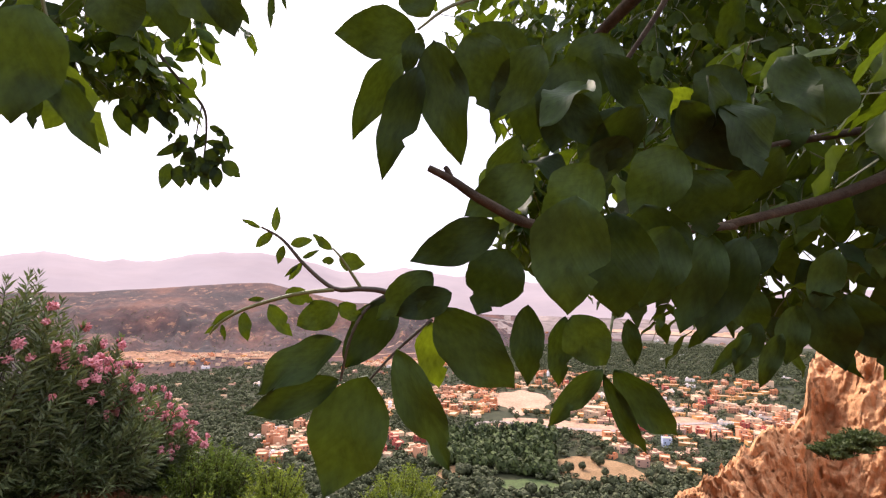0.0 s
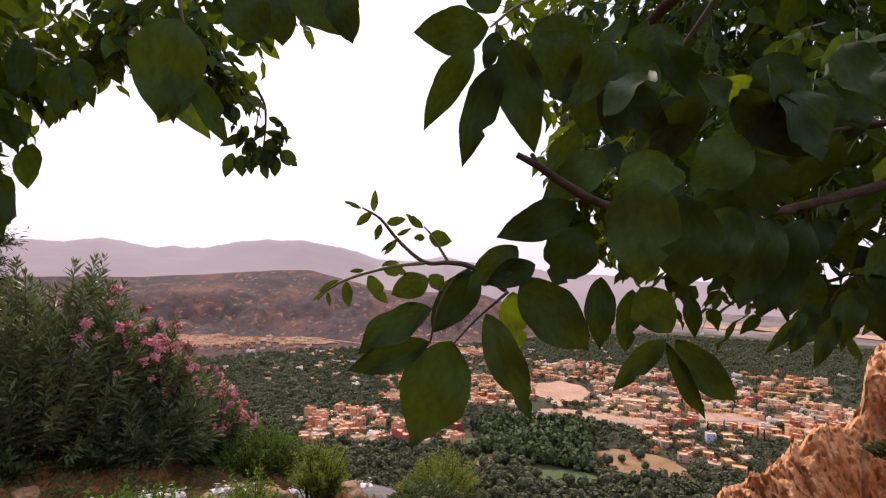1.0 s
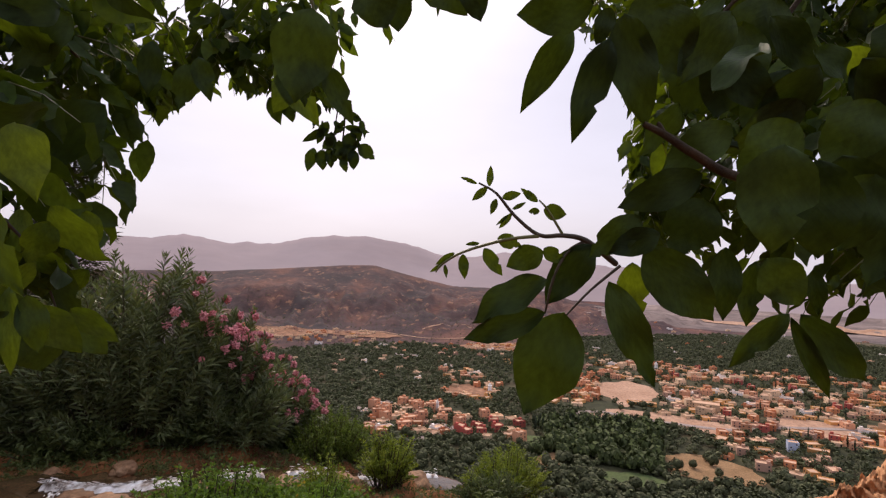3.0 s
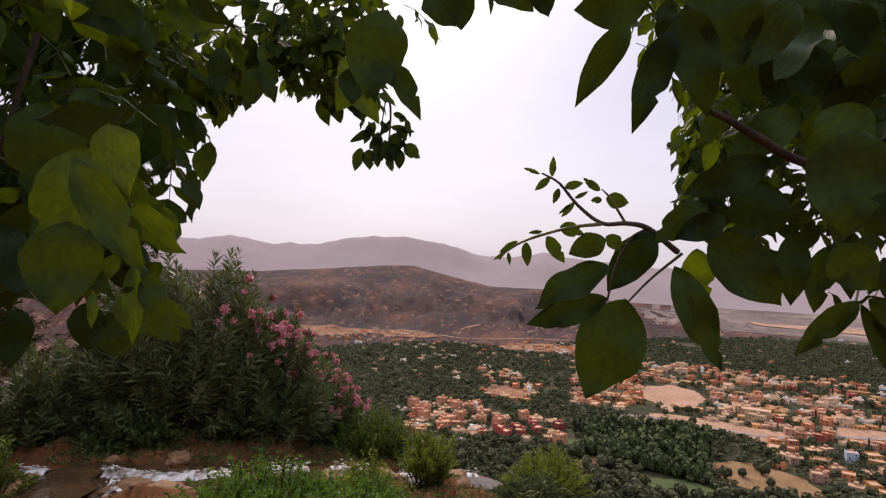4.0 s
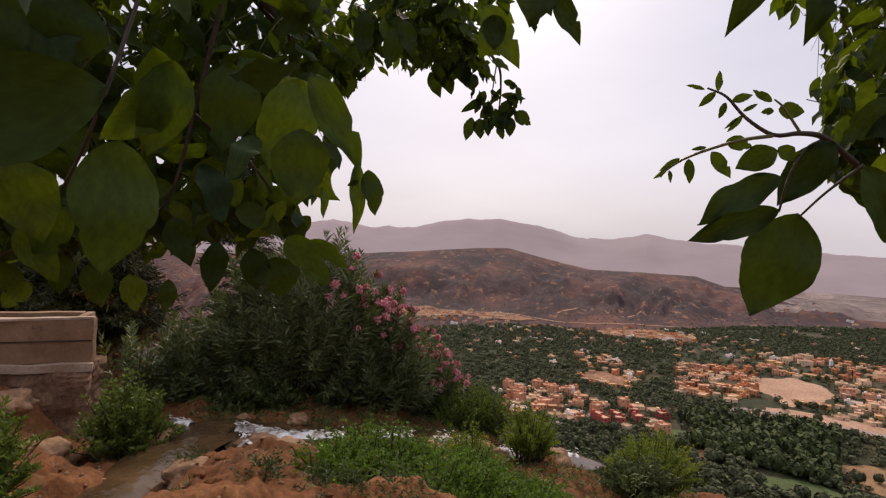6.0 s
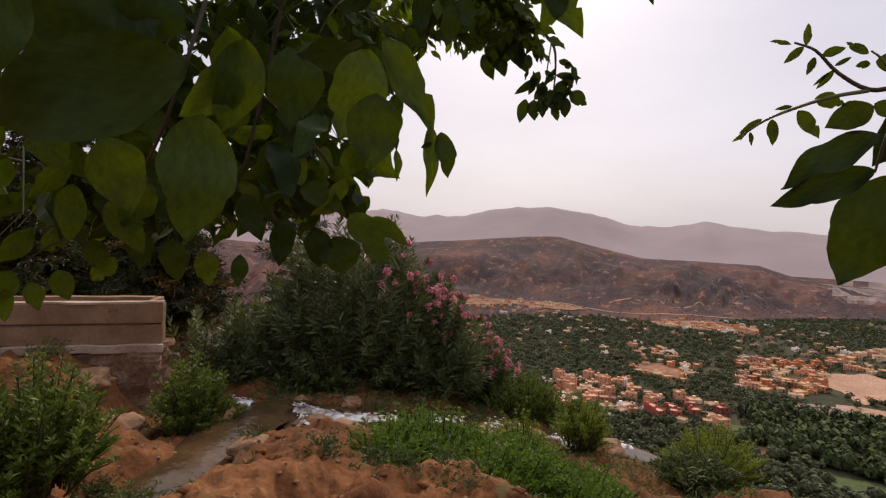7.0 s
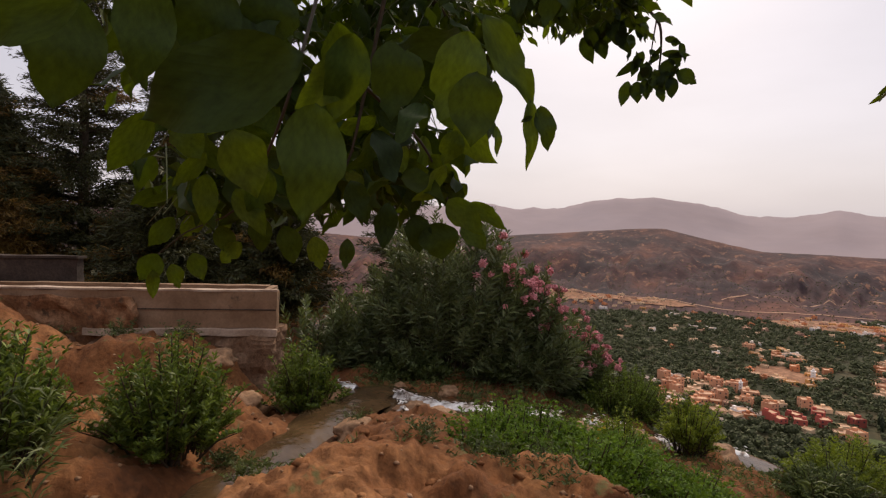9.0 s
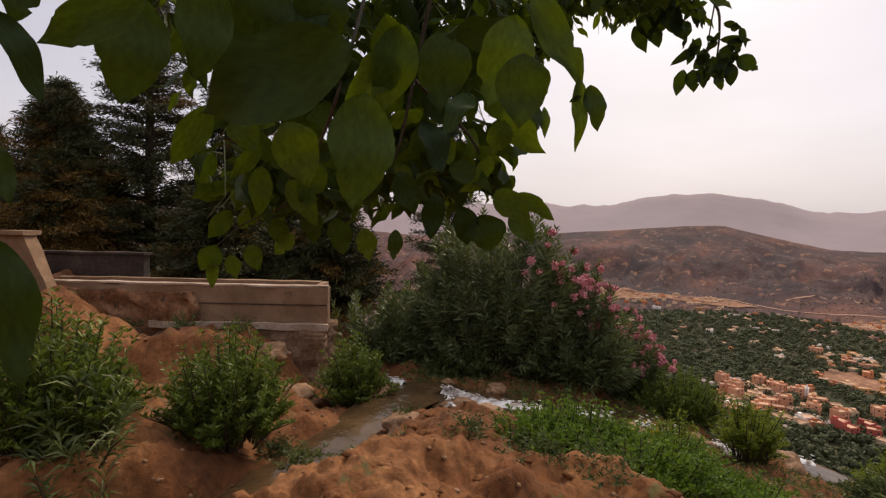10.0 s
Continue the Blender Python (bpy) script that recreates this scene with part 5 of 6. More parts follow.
def olives(az, r, rng):
    x, y = -np.sin(np.radians(az)) * r * WIDE, np.cos(np.radians(az)) * r * WIDE
    dense = fbm(x * 0.008, y * 0.008, 121, 3) > -0.5
    town = (az < -2) & (az > -37) & (r > 425) & (r < 690)
    stop = np.minimum(np.interp(az, HILL_AZ, HILL_R) / WIDE, 1150) - 5
    return not_open(az, r) & dense & (r < stop) & (~town | (rng.uniform(size=len(az)) < 0.34)) & (az < 50)


grove("olive_grove", 21000, olives, "grey-green olive groves filling the valley floor", 131, GROVE, (4.5, 9.5), (0.6, 0.95), 28)
grove("near_grove", 1500, lambda az, r, rng: (r < np.where(az > 12, 470, 335)) & (az > -32) & (az < 34) & not_open(az, r), "dense olive rows on the near valley floor", 134, GROVE, (4, 8), (0.6, 0.95), 60)
grove("hill_scrub", 4000, lambda az, r, rng: (r > np.interp(az, HILL_AZ, HILL_R) / WIDE) & (az > -12), "dark scrub dotted over the brown hillside", 132, GROVE, (2.5, 5.0), (0.5, 0.8), 16)
grove("dark_wood", 330, lambda az, r, rng: (az > -15) & (az < -2.5) & (r > 305) & (r < 372 + 3.2 * (-3 - az)) & not_open(az, r), "dark wood of tall trees below the town", 133, CYPRESS_WOOD, (6, 12), (0.8, 1.4), 80)


def tree_proto(name, w, h, material, label, seed, trunk_r, n=420, lift=0.3):
    rng = np.random.default_rng(seed)
    ob = thing(name, (0, 0, 0), label, "tree", "valley trees")
    v, f = tube_arrays([(0, 0, -1), (0.1, 0, h * 0.35), (0, 0.1, h * 0.8)], [trunk_r, trunk_r * 0.7, trunk_r * 0.2], 6)
    mesh_object("trunk", v, f, BARK, ob)
    tri = tuft_tree(rng, n, w, h * (1 - lift), 0.12 * w + 0.12) + np.array([0, 0, h * lift])
    quads_object("crown", tri, np.arange(len(tri)).reshape(-1, 3), material, ob)
    return ob


kinds = [tree_proto("cypress", 2.0, 13, CYPRESS, "tall narrow dark cypress beside the fields", 141, 0.25, 420, 0.05), tree_proto("broadleaf_tree", 9, 9, GROVE, "rounded dark green tree in the fields", 142, 0.4, 500, 0.12),
         tree_proto("broadleaf_tree", 6.5, 7, GROVE, "small rounded green tree in the fields", 143, 0.3, 400, 0.1)]
tr = random.Random(5)
first = set()
spots_t = [(0, u, 356 - 3.6 * (u + 2) + tr.uniform(-8, 8)) for u in (tr.uniform(-12.5, -2.2) for _ in range(64))] + [(1, -19.4, 338), (1, -5.8, 300), (1, -8.5, 322), (2, -3.6, 300), (2, -5.5, 275), (1, -16.0, 400), (2, -11.0, 440), (1, -2.6, 505), (2, -12.0, 455), (2, -18.5, 470), (1, -20.5, 360), (2, -18.9, 345)] + \
    [(tr.choice((1, 2)), tr.uniform(-30, 12), tr.uniform(250, 330)) for _ in range(110)] + [(tr.choice((1, 2, 0)), tr.uniform(-35, -12), tr.uniform(410, 640)) for _ in range(30)]
for k, az, r in spots_t:
    x, y = polar(az, r)
    m = pose(x, y, gz(x, y), 0, 0, tr.uniform(0, 360))
    if k in first:
        copy_thing(kinds[k], m)
    else:
        first.add(k)
        kinds[k].matrix_basis = m


# ---- the walnut tree overhead ----
def leaflet_arrays(rows=9, kind="broad", seed=0):
    """A unit leaflet along +y, 1 wide: cupped halves either side of the midrib, an arching length, a pointed tip."""
    rng = random.Random(seed)
    verts, faces = [], []
    bites = [(rng.choice((-1, 1)), rng.uniform(0.25, 0.92), rng.uniform(0.1, 0.5), rng.uniform(0.015, 0.04)) for _ in range(2 if rows > 8 and seed % 2 else 0)]
    bend = {"broad": 0.10, "narrow": 0.22, "curled": 0.42}[kind]
    for i in range(rows + 1):
        s = i / rows
        w = 0.5 * (math.sin(math.pi * s ** 0.86) ** 0.82) * (1 - 0.16 * s) if 0 < s < 1 else 0.0
        w *= 1.04
        if s > 0.86:
            w = max(0.0, w * (1 - (s - 0.86) * 2.2))
        eaten = {-1: 1.0, 1: 1.0}
        for k, s0, deep, wide in bites:
            eaten[k] *= 1 - deep * math.exp(-((s - s0) / wide) ** 2)
        arch = -bend * s * s + 0.04 * math.sin(s * 9 + seed)
        side = 0.05 * math.sin(s * 3 + seed) * (1 if kind == "broad" else 2)
        for u in (-1, -0.55, 0, 0.55, 1):
            jag = 1 + (rng.uniform(-0.016, 0.016) + 0.028 * math.sin(s * 15 + u * 2 + seed * 1.7) if abs(u) == 1 else 0)
            cup = 0.16 * abs(u) * w + 0.035 * math.sin(s * 13 + u * 3 + seed) * abs(u)
            verts.append((u * w * jag * (eaten[-1] if u < 0 else eaten[1]) + side * s, s, arch + cup))
    for i in range(rows):
        for c in range(4):
            faces.append((i * 5 + c, i * 5 + c + 1, (i + 1) * 5 + c + 1, (i + 1) * 5 + c))
    return np.array(verts), np.array(faces)


LEAF_MESH = {}
for kind in ("broad", "narrow", "curled"):
    for seed in range(6):
        v, f = leaflet_arrays(22, kind, seed)
        # mid is the lit copy of mature; young also serves backlit leaves
        for tone, material in (("mature", WALNUT), ("mid", WALNUT_LIT), ("young", WALNUT_YOUNG_LIT)):
            me = bpy.data.meshes.new("leaf")
            me.from_pydata([tuple(p) for p in v], [], [tuple(q) for q in f])
            me.materials.append(material)
            me.polygons.foreach_set("use_smooth", [True] * len(me.polygons))
            LEAF_MESH[kind, seed, tone] = me

CLEARING = Vector((-0.1, -0.12, 1.65))
TRUNK = Vector((1.5, -2.4, 0))
walnut = thing("walnut_tree", TRUNK + Vector((0, 0, gz(1.5, -2.4))), "walnut tree with broad drooping leaves seen from under its crown", "tree")
WB = walnut.location.copy()
limb("trunk", [(1.5, -2.4, WB.z - 0.3), (1.45, -2.35, 1.2), (1.3, -2.2, 2.6)], 0.22, 0.16, BARK, walnut, "grey furrowed walnut trunk", 12)
count = [0]


def leaf(base, tip, width, kind="broad", twist=0, tone="mature"):
    """One leaflet from base to tip, its blade open to the clearing under the crown."""
    base, tip = Vector(base), Vector(tip)
    y = tip - base
    length = y.length
    y.normalize()
    face = CLEARING - (base + tip) / 2
    z = (face - y * face.dot(y)).normalized()
    z.rotate(Matrix.Rotation(radians(twist), 3, y))
    x = y.cross(z)
    ob = new("leaf", LEAF_MESH[kind, count[0] % 6, tone])
    count[0] += 1
    m = Matrix((x * width, y * length, z * length)).transposed().to_4x4()
    m.translation = base - WB
    ob.parent = walnut
    ob.matrix_basis = m
    return ob


def stem(points, r0, r1, material=None):
    return limb("twig", points, r0, r1, material or TWIG, walnut, "", 6, 4)


def bough(points, r0, r1):
    return limb("branch", points, r0, r1, BARK, walnut, "", 8, 5)


# the main limbs over the clearing
bough([(1.3, -2.2, 2.5), (1.5, -0.9, 2.75), (1.35, 0.1, 2.5), (1.0, 0.6, 2.1), (0.8, 0.72, 1.98)], 0.10, 0.012)
bough([(1.5, -0.9, 2.75), (1.1, 0.8, 2.9), (0.75, 1.7, 2.75), (0.5, 2.2, 2.5)], 0.06, 0.01)
bough([(1.3, -2.2, 2.6), (-0.3, -1.2, 3.1), (-1.4, 0.1, 2.75), (-1.3, 0.9, 2.35), (-1.25, 1.1, 2.2)], 0.11, 0.006)
bough([(-0.9, -0.6, 3.0), (-1.3, 1.0, 3.25), (-1.42, 1.9, 3.22), (-1.377, 2.225, 3.164)], 0.05, 0.013)
bough([(-1.4, 0.1, 2.75), (-1.5, 0.6, 2.0), (-1.45, 0.8, 1.72), (-1.35, 0.7, 1.6)], 0.03, 0.006)
# the young shoot
stem([(0.008, 0.514, 1.685), (-0.030, 0.477, 1.708), (-0.055, 0.464, 1.712), (-0.080, 0.465, 1.712), (-0.106, 0.465, 1.732), (-0.126, 0.459, 1.755), (-0.145, 0.459, 1.766)], 0.0035, 0.001)
stem([(-0.080, 0.465, 1.711), (-0.115, 0.462, 1.706), (-0.160, 0.466, 1.692), (-0.183, 0.468, 1.678), (-0.190, 0.469, 1.669)], 0.0022, 0.0008, STALK)
stem([(-0.055, 0.464, 1.712), (-0.072, 0.457, 1.738), (-0.081, 0.457, 1.748)], 0.0016, 0.0008, STALK)
stem([(-0.030, 0.477, 1.708), (-0.050, 0.469, 1.695), (-0.064, 0.463, 1.667), (-0.072, 0.466, 1.629)], 0.0022, 0.0012)
stem([(0.011, 0.505, 1.683), (-0.022, 0.500, 1.654), (-0.048, 0.493, 1.626)], 0.002, 0.0012)
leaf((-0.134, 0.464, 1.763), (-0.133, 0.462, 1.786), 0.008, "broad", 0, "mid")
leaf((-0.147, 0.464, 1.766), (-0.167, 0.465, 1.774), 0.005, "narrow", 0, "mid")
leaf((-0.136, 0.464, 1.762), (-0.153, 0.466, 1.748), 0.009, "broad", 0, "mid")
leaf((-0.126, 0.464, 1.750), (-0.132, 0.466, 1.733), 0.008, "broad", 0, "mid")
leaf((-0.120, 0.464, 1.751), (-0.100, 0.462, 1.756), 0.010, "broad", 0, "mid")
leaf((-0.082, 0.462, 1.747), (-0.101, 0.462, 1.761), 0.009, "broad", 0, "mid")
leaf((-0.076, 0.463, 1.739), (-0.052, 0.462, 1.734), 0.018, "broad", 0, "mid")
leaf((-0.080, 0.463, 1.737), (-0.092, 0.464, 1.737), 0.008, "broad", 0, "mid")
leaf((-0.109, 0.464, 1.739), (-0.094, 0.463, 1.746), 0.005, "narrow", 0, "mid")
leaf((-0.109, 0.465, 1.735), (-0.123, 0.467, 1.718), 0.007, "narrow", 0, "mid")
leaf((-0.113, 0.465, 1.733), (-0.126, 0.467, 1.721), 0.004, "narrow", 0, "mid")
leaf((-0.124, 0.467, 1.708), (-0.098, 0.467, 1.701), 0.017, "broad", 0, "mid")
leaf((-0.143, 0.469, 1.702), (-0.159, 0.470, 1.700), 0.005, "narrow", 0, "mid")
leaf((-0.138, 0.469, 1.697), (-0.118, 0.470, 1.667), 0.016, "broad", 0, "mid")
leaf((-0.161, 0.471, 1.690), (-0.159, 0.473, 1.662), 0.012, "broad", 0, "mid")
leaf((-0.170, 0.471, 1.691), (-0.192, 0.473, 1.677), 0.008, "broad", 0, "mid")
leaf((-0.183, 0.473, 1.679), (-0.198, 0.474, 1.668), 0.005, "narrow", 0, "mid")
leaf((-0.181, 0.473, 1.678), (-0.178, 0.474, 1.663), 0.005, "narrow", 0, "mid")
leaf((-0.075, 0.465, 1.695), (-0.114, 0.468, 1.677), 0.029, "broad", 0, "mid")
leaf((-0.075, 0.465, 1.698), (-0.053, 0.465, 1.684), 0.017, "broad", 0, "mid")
# large hanging leaves
leaf((-0.070, 0.458, 1.665), (-0.154, 0.466, 1.621), 0.039, "broad", 25)
leaf((-0.072, 0.461, 1.631), (-0.160, 0.468, 1.597), 0.033)
leaf((-0.050, 0.488, 1.630), (-0.089, 0.499, 1.511), 0.077)
leaf((-0.020, 0.392, 1.666), (0.024, 0.397, 1.572), 0.034)
leaf((-0.024, 0.472, 1.704), (-0.071, 0.479, 1.637), 0.042)
leaf((0.008, 0.430, 1.685), (0.013, 0.434, 1.627), 0.031, "broad", 0, "young")
leaf((0.012, 0.395, 1.698), (0.072, 0.398, 1.629), 0.050)
leaf((0.087, 0.414, 1.701), (0.086, 0.418, 1.632), 0.029)
leaf((0.060, 0.395, 1.765), (-0.011, 0.402, 1.733), 0.036)
leaf((0.007, 0.394, 1.726), (-0.036, 0.399, 1.686), 0.031)
leaf((0.022, 0.386, 1.710), (-0.021, 0.390, 1.691), 0.026)
leaf((0.175, 0.485, 1.638), (0.120, 0.492, 1.581), 0.026, "curled")
leaf((0.185, 0.484, 1.639), (0.250, 0.486, 1.567), 0.037)
leaf((0.172, 0.476, 1.636), (0.219, 0.481, 1.536), 0.019, "curled")
leaf((0.213, 0.516, 1.685), (0.222, 0.520, 1.634), 0.020, "narrow")
leaf((0.310, 0.523, 1.775), (0.279, 0.533, 1.668), 0.055)
leaf((0.345, 0.522, 1.773), (0.299, 0.533, 1.659), 0.058)
leaf((0.112, 0.362, 1.783), (0.103, 0.369, 1.694), 0.062)
leaf((0.149, 0.382, 1.775), (0.148, 0.389, 1.691), 0.066)
leaf((0.204, 0.402, 1.767), (0.178, 0.409, 1.700), 0.051)
leaf((0.093, 0.419, 1.817), (0.035, 0.426, 1.774), 0.041)
leaf((0.072, 0.426, 1.748), (0.049, 0.431, 1.690), 0.053)
leaf((0.126, 0.423, 1.692), (0.157, 0.425, 1.649), 0.043)
leaf((0.130, 0.455, 1.690), (0.123, 0.461, 1.624), 0.025)
leaf((0.194, 0.431, 1.790), (0.220, 0.436, 1.711), 0.060)
leaf((0.148, 0.416, 1.817), (0.101, 0.422, 1.768), 0.053)
leaf((0.234, 0.447, 1.847), (0.193, 0.454, 1.784), 0.058)
leaf((0.250, 0.448, 1.826), (0.267, 0.452, 1.764), 0.058)
# upper hanging leaves
stem([(0.208, 0.690, 2.178), (0.111, 0.649, 2.115), (0.034, 0.617, 2.070), (-0.009, 0.612, 2.034)], 0.004, 0.0015, STALK)
leaf((-0.030, 0.683, 2.039), (-0.098, 0.696, 1.921), 0.048, "curled")
leaf((-0.006, 0.494, 1.935), (-0.045, 0.505, 1.823), 0.041)
leaf((0.008, 0.491, 1.961), (0.032, 0.499, 1.838), 0.053)
leaf((-0.007, 0.491, 1.969), (-0.021, 0.495, 1.930), 0.024)
leaf((-0.011, 0.602, 2.029), (-0.112, 0.608, 2.021), 0.063)
leaf((0.043, 0.488, 1.969), (0.071, 0.493, 1.892), 0.063)
leaf((0.117, 0.486, 1.957), (0.066, 0.494, 1.881), 0.048)
leaf((0.008, 0.754, 2.128), (-0.037, 0.750, 2.205), 0.069)
leaf((0.137, 0.796, 2.147), (0.102, 0.806, 2.046), 0.110)
leaf((0.184, 0.799, 2.083), (0.168, 0.810, 1.946), 0.101)
leaf((0.233, 0.747, 2.071), (0.201, 0.760, 1.924), 0.103)
leaf((0.321, 0.836, 2.155), (0.255, 0.850, 2.028), 0.107)
leaf((0.323, 0.797, 2.012), (0.279, 0.810, 1.883), 0.101)
# two leaves yellow from light behind, given the young colour
leaf((0.505, 0.887, 2.034), (0.431, 0.887, 2.079), 0.061, "broad", 0, "young")
leaf((0.639, 0.883, 1.992), (0.557, 0.887, 1.999), 0.041, "broad", 0, "young")
leaf((0.535, 0.830, 2.100), (0.469, 0.840, 2.012), 0.097)
leaf((0.633, 0.829, 2.043), (0.567, 0.841, 1.936), 0.107)
leaf((0.630, 0.728, 2.059), (0.563, 0.739, 1.955), 0.112)
# bare twig end and the limb it grows from
stem([(0.449, 0.706, 1.809), (0.230, 0.540, 1.778), (0.101, 0.422, 1.767), (0.047, 0.378, 1.779), (0.020, 0.370, 1.794), (0.002, 0.366, 1.802)], 0.0058, 0.0026, BARK)
stem([(0.020, 0.370, 1.794), (0.016, 0.370, 1.802), (0.014, 0.370, 1.804)], 0.0025, 0.0017, BARK)
stem([(0.771, 0.731, 1.923), (0.634, 0.723, 1.866), (0.520, 0.711, 1.832), (0.419, 0.698, 1.806)], 0.011, 0.006, BARK)
stem([(0.867, 0.820, 2.013), (0.731, 0.828, 1.991), (0.563, 0.820, 1.955), (0.479, 0.827, 1.920)], 0.008, 0.005, BARK)
stem([(0.631, 1.196, 2.495), (0.577, 1.206, 2.396), (0.509, 1.218, 2.290)], 0.008, 0.006, BARK)
stem([(0.209, 0.547, 1.686), (0.197, 0.531, 1.651), (0.189, 0.523, 1.629)], 0.0016, 0.001, STALK)
# low leaves at the outer edge
leaf((0.457, 0.688, 1.659), (0.405, 0.695, 1.602), 0.021, "curled")
leaf((0.468, 0.686, 1.673), (0.434, 0.693, 1.602), 0.036)
leaf((0.499, 0.685, 1.659), (0.466, 0.693, 1.584), 0.028, "narrow")
leaf((0.518, 0.681, 1.698), (0.504, 0.689, 1.614), 0.042)
leaf((0.541, 0.679, 1.718), (0.591, 0.685, 1.606), 0.071)
leaf((0.627, 0.676, 1.700), (0.659, 0.681, 1.607), 0.070)
leaf((0.588, 0.677, 1.715), (0.636, 0.681, 1.622), 0.062)
leaf((0.571, 0.673, 1.776), (0.542, 0.681, 1.683), 0.045)
leaf((0.336, 0.692, 1.684), (0.325, 0.694, 1.658), 0.012)
leaf((0.432, 0.683, 1.728), (0.472, 0.687, 1.651), 0.054)
leaf((0.574, 0.801, 1.805), (0.511, 0.810, 1.731), 0.05)
leaf((0.746, 0.783, 1.917), (0.785, 0.790, 1.799), 0.101)
# leaves over the head, towards the valley
leaf((-0.316, 0.404, 1.935), (-0.335, 0.413, 1.841), 0.068)
leaf((-0.312, 0.438, 1.888), (-0.283, 0.441, 1.826), 0.027)
leaf((-0.198, 0.376, 1.956), (-0.158, 0.378, 1.910), 0.039)
leaf((-0.165, 0.395, 1.955), (-0.145, 0.396, 1.923), 0.013)
leaf((-0.262, 0.400, 1.958), (-0.236, 0.402, 1.913), 0.050)
leaf((-0.342, 0.439, 1.898), (-0.336, 0.442, 1.845), 0.019)
leaf((-0.340, 0.447, 1.912), (-0.319, 0.450, 1.868), 0.030)
stem([(-0.331, 0.422, 1.979), (-0.326, 0.435, 1.937), (-0.312, 0.438, 1.888)], 0.002, 0.001, STALK)
leaf((-0.261, 0.862, 2.215), (-0.264, 0.866, 2.157), 0.014)
leaf((-0.244, 0.861, 2.215), (-0.238, 0.862, 2.190), 0.008, "narrow")
leaf((-0.259, 0.486, 2.026), (-0.248, 0.490, 1.952), 0.052)
leaf((-0.155, 0.350, 1.936), (-0.139, 0.354, 1.892), 0.029)
leaf((-0.714, 0.787, 2.044), (-0.732, 0.789, 1.955), 0.047)
leaf((-0.786, 0.777, 2.083), (-0.794, 0.781, 1.980), 0.045)
leaf((-0.699, 0.788, 2.055), (-0.677, 0.794, 1.975), 0.041)
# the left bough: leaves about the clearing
# mostly lit copies here, lightened for the sky behind them
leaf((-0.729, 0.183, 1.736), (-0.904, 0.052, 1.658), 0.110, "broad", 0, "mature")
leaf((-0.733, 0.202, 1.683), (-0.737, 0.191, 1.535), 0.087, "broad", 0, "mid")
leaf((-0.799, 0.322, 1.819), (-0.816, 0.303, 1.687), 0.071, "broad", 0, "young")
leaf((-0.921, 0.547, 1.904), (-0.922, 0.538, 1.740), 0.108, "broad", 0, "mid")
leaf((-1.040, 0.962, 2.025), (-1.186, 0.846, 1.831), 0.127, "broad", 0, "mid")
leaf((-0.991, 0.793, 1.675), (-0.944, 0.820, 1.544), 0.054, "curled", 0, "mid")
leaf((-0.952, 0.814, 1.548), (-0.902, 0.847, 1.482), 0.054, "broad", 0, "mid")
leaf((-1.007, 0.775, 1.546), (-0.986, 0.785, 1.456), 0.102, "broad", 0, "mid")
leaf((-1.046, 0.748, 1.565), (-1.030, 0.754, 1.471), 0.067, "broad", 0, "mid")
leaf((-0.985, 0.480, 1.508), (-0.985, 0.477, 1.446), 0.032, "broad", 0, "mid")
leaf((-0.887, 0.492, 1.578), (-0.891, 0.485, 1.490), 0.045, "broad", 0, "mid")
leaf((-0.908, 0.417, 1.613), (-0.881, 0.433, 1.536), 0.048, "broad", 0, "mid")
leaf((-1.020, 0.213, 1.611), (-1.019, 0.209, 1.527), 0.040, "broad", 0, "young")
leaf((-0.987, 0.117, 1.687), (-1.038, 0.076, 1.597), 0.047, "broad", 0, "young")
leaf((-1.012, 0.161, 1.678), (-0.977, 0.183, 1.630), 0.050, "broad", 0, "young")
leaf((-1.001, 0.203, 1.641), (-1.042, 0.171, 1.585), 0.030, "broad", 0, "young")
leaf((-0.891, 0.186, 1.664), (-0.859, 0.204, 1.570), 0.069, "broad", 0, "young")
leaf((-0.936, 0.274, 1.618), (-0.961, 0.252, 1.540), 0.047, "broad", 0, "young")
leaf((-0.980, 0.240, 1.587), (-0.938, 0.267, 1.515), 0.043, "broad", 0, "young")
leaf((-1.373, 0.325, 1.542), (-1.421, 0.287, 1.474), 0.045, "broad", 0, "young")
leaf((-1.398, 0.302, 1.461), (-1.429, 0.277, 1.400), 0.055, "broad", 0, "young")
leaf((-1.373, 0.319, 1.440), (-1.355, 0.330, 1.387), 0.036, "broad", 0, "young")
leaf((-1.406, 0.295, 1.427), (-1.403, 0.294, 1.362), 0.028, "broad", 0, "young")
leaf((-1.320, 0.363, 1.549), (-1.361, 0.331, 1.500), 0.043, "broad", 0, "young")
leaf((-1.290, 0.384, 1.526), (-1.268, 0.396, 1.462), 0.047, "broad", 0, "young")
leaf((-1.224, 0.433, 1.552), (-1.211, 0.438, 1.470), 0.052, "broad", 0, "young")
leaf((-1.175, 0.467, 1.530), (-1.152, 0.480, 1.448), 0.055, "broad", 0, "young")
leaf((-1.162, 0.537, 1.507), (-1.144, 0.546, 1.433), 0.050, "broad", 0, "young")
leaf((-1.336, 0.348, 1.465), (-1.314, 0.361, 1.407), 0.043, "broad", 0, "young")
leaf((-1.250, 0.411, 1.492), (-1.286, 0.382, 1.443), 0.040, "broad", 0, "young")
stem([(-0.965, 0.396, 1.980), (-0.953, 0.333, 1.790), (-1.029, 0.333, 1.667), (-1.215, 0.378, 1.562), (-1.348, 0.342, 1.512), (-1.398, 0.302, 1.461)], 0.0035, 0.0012)
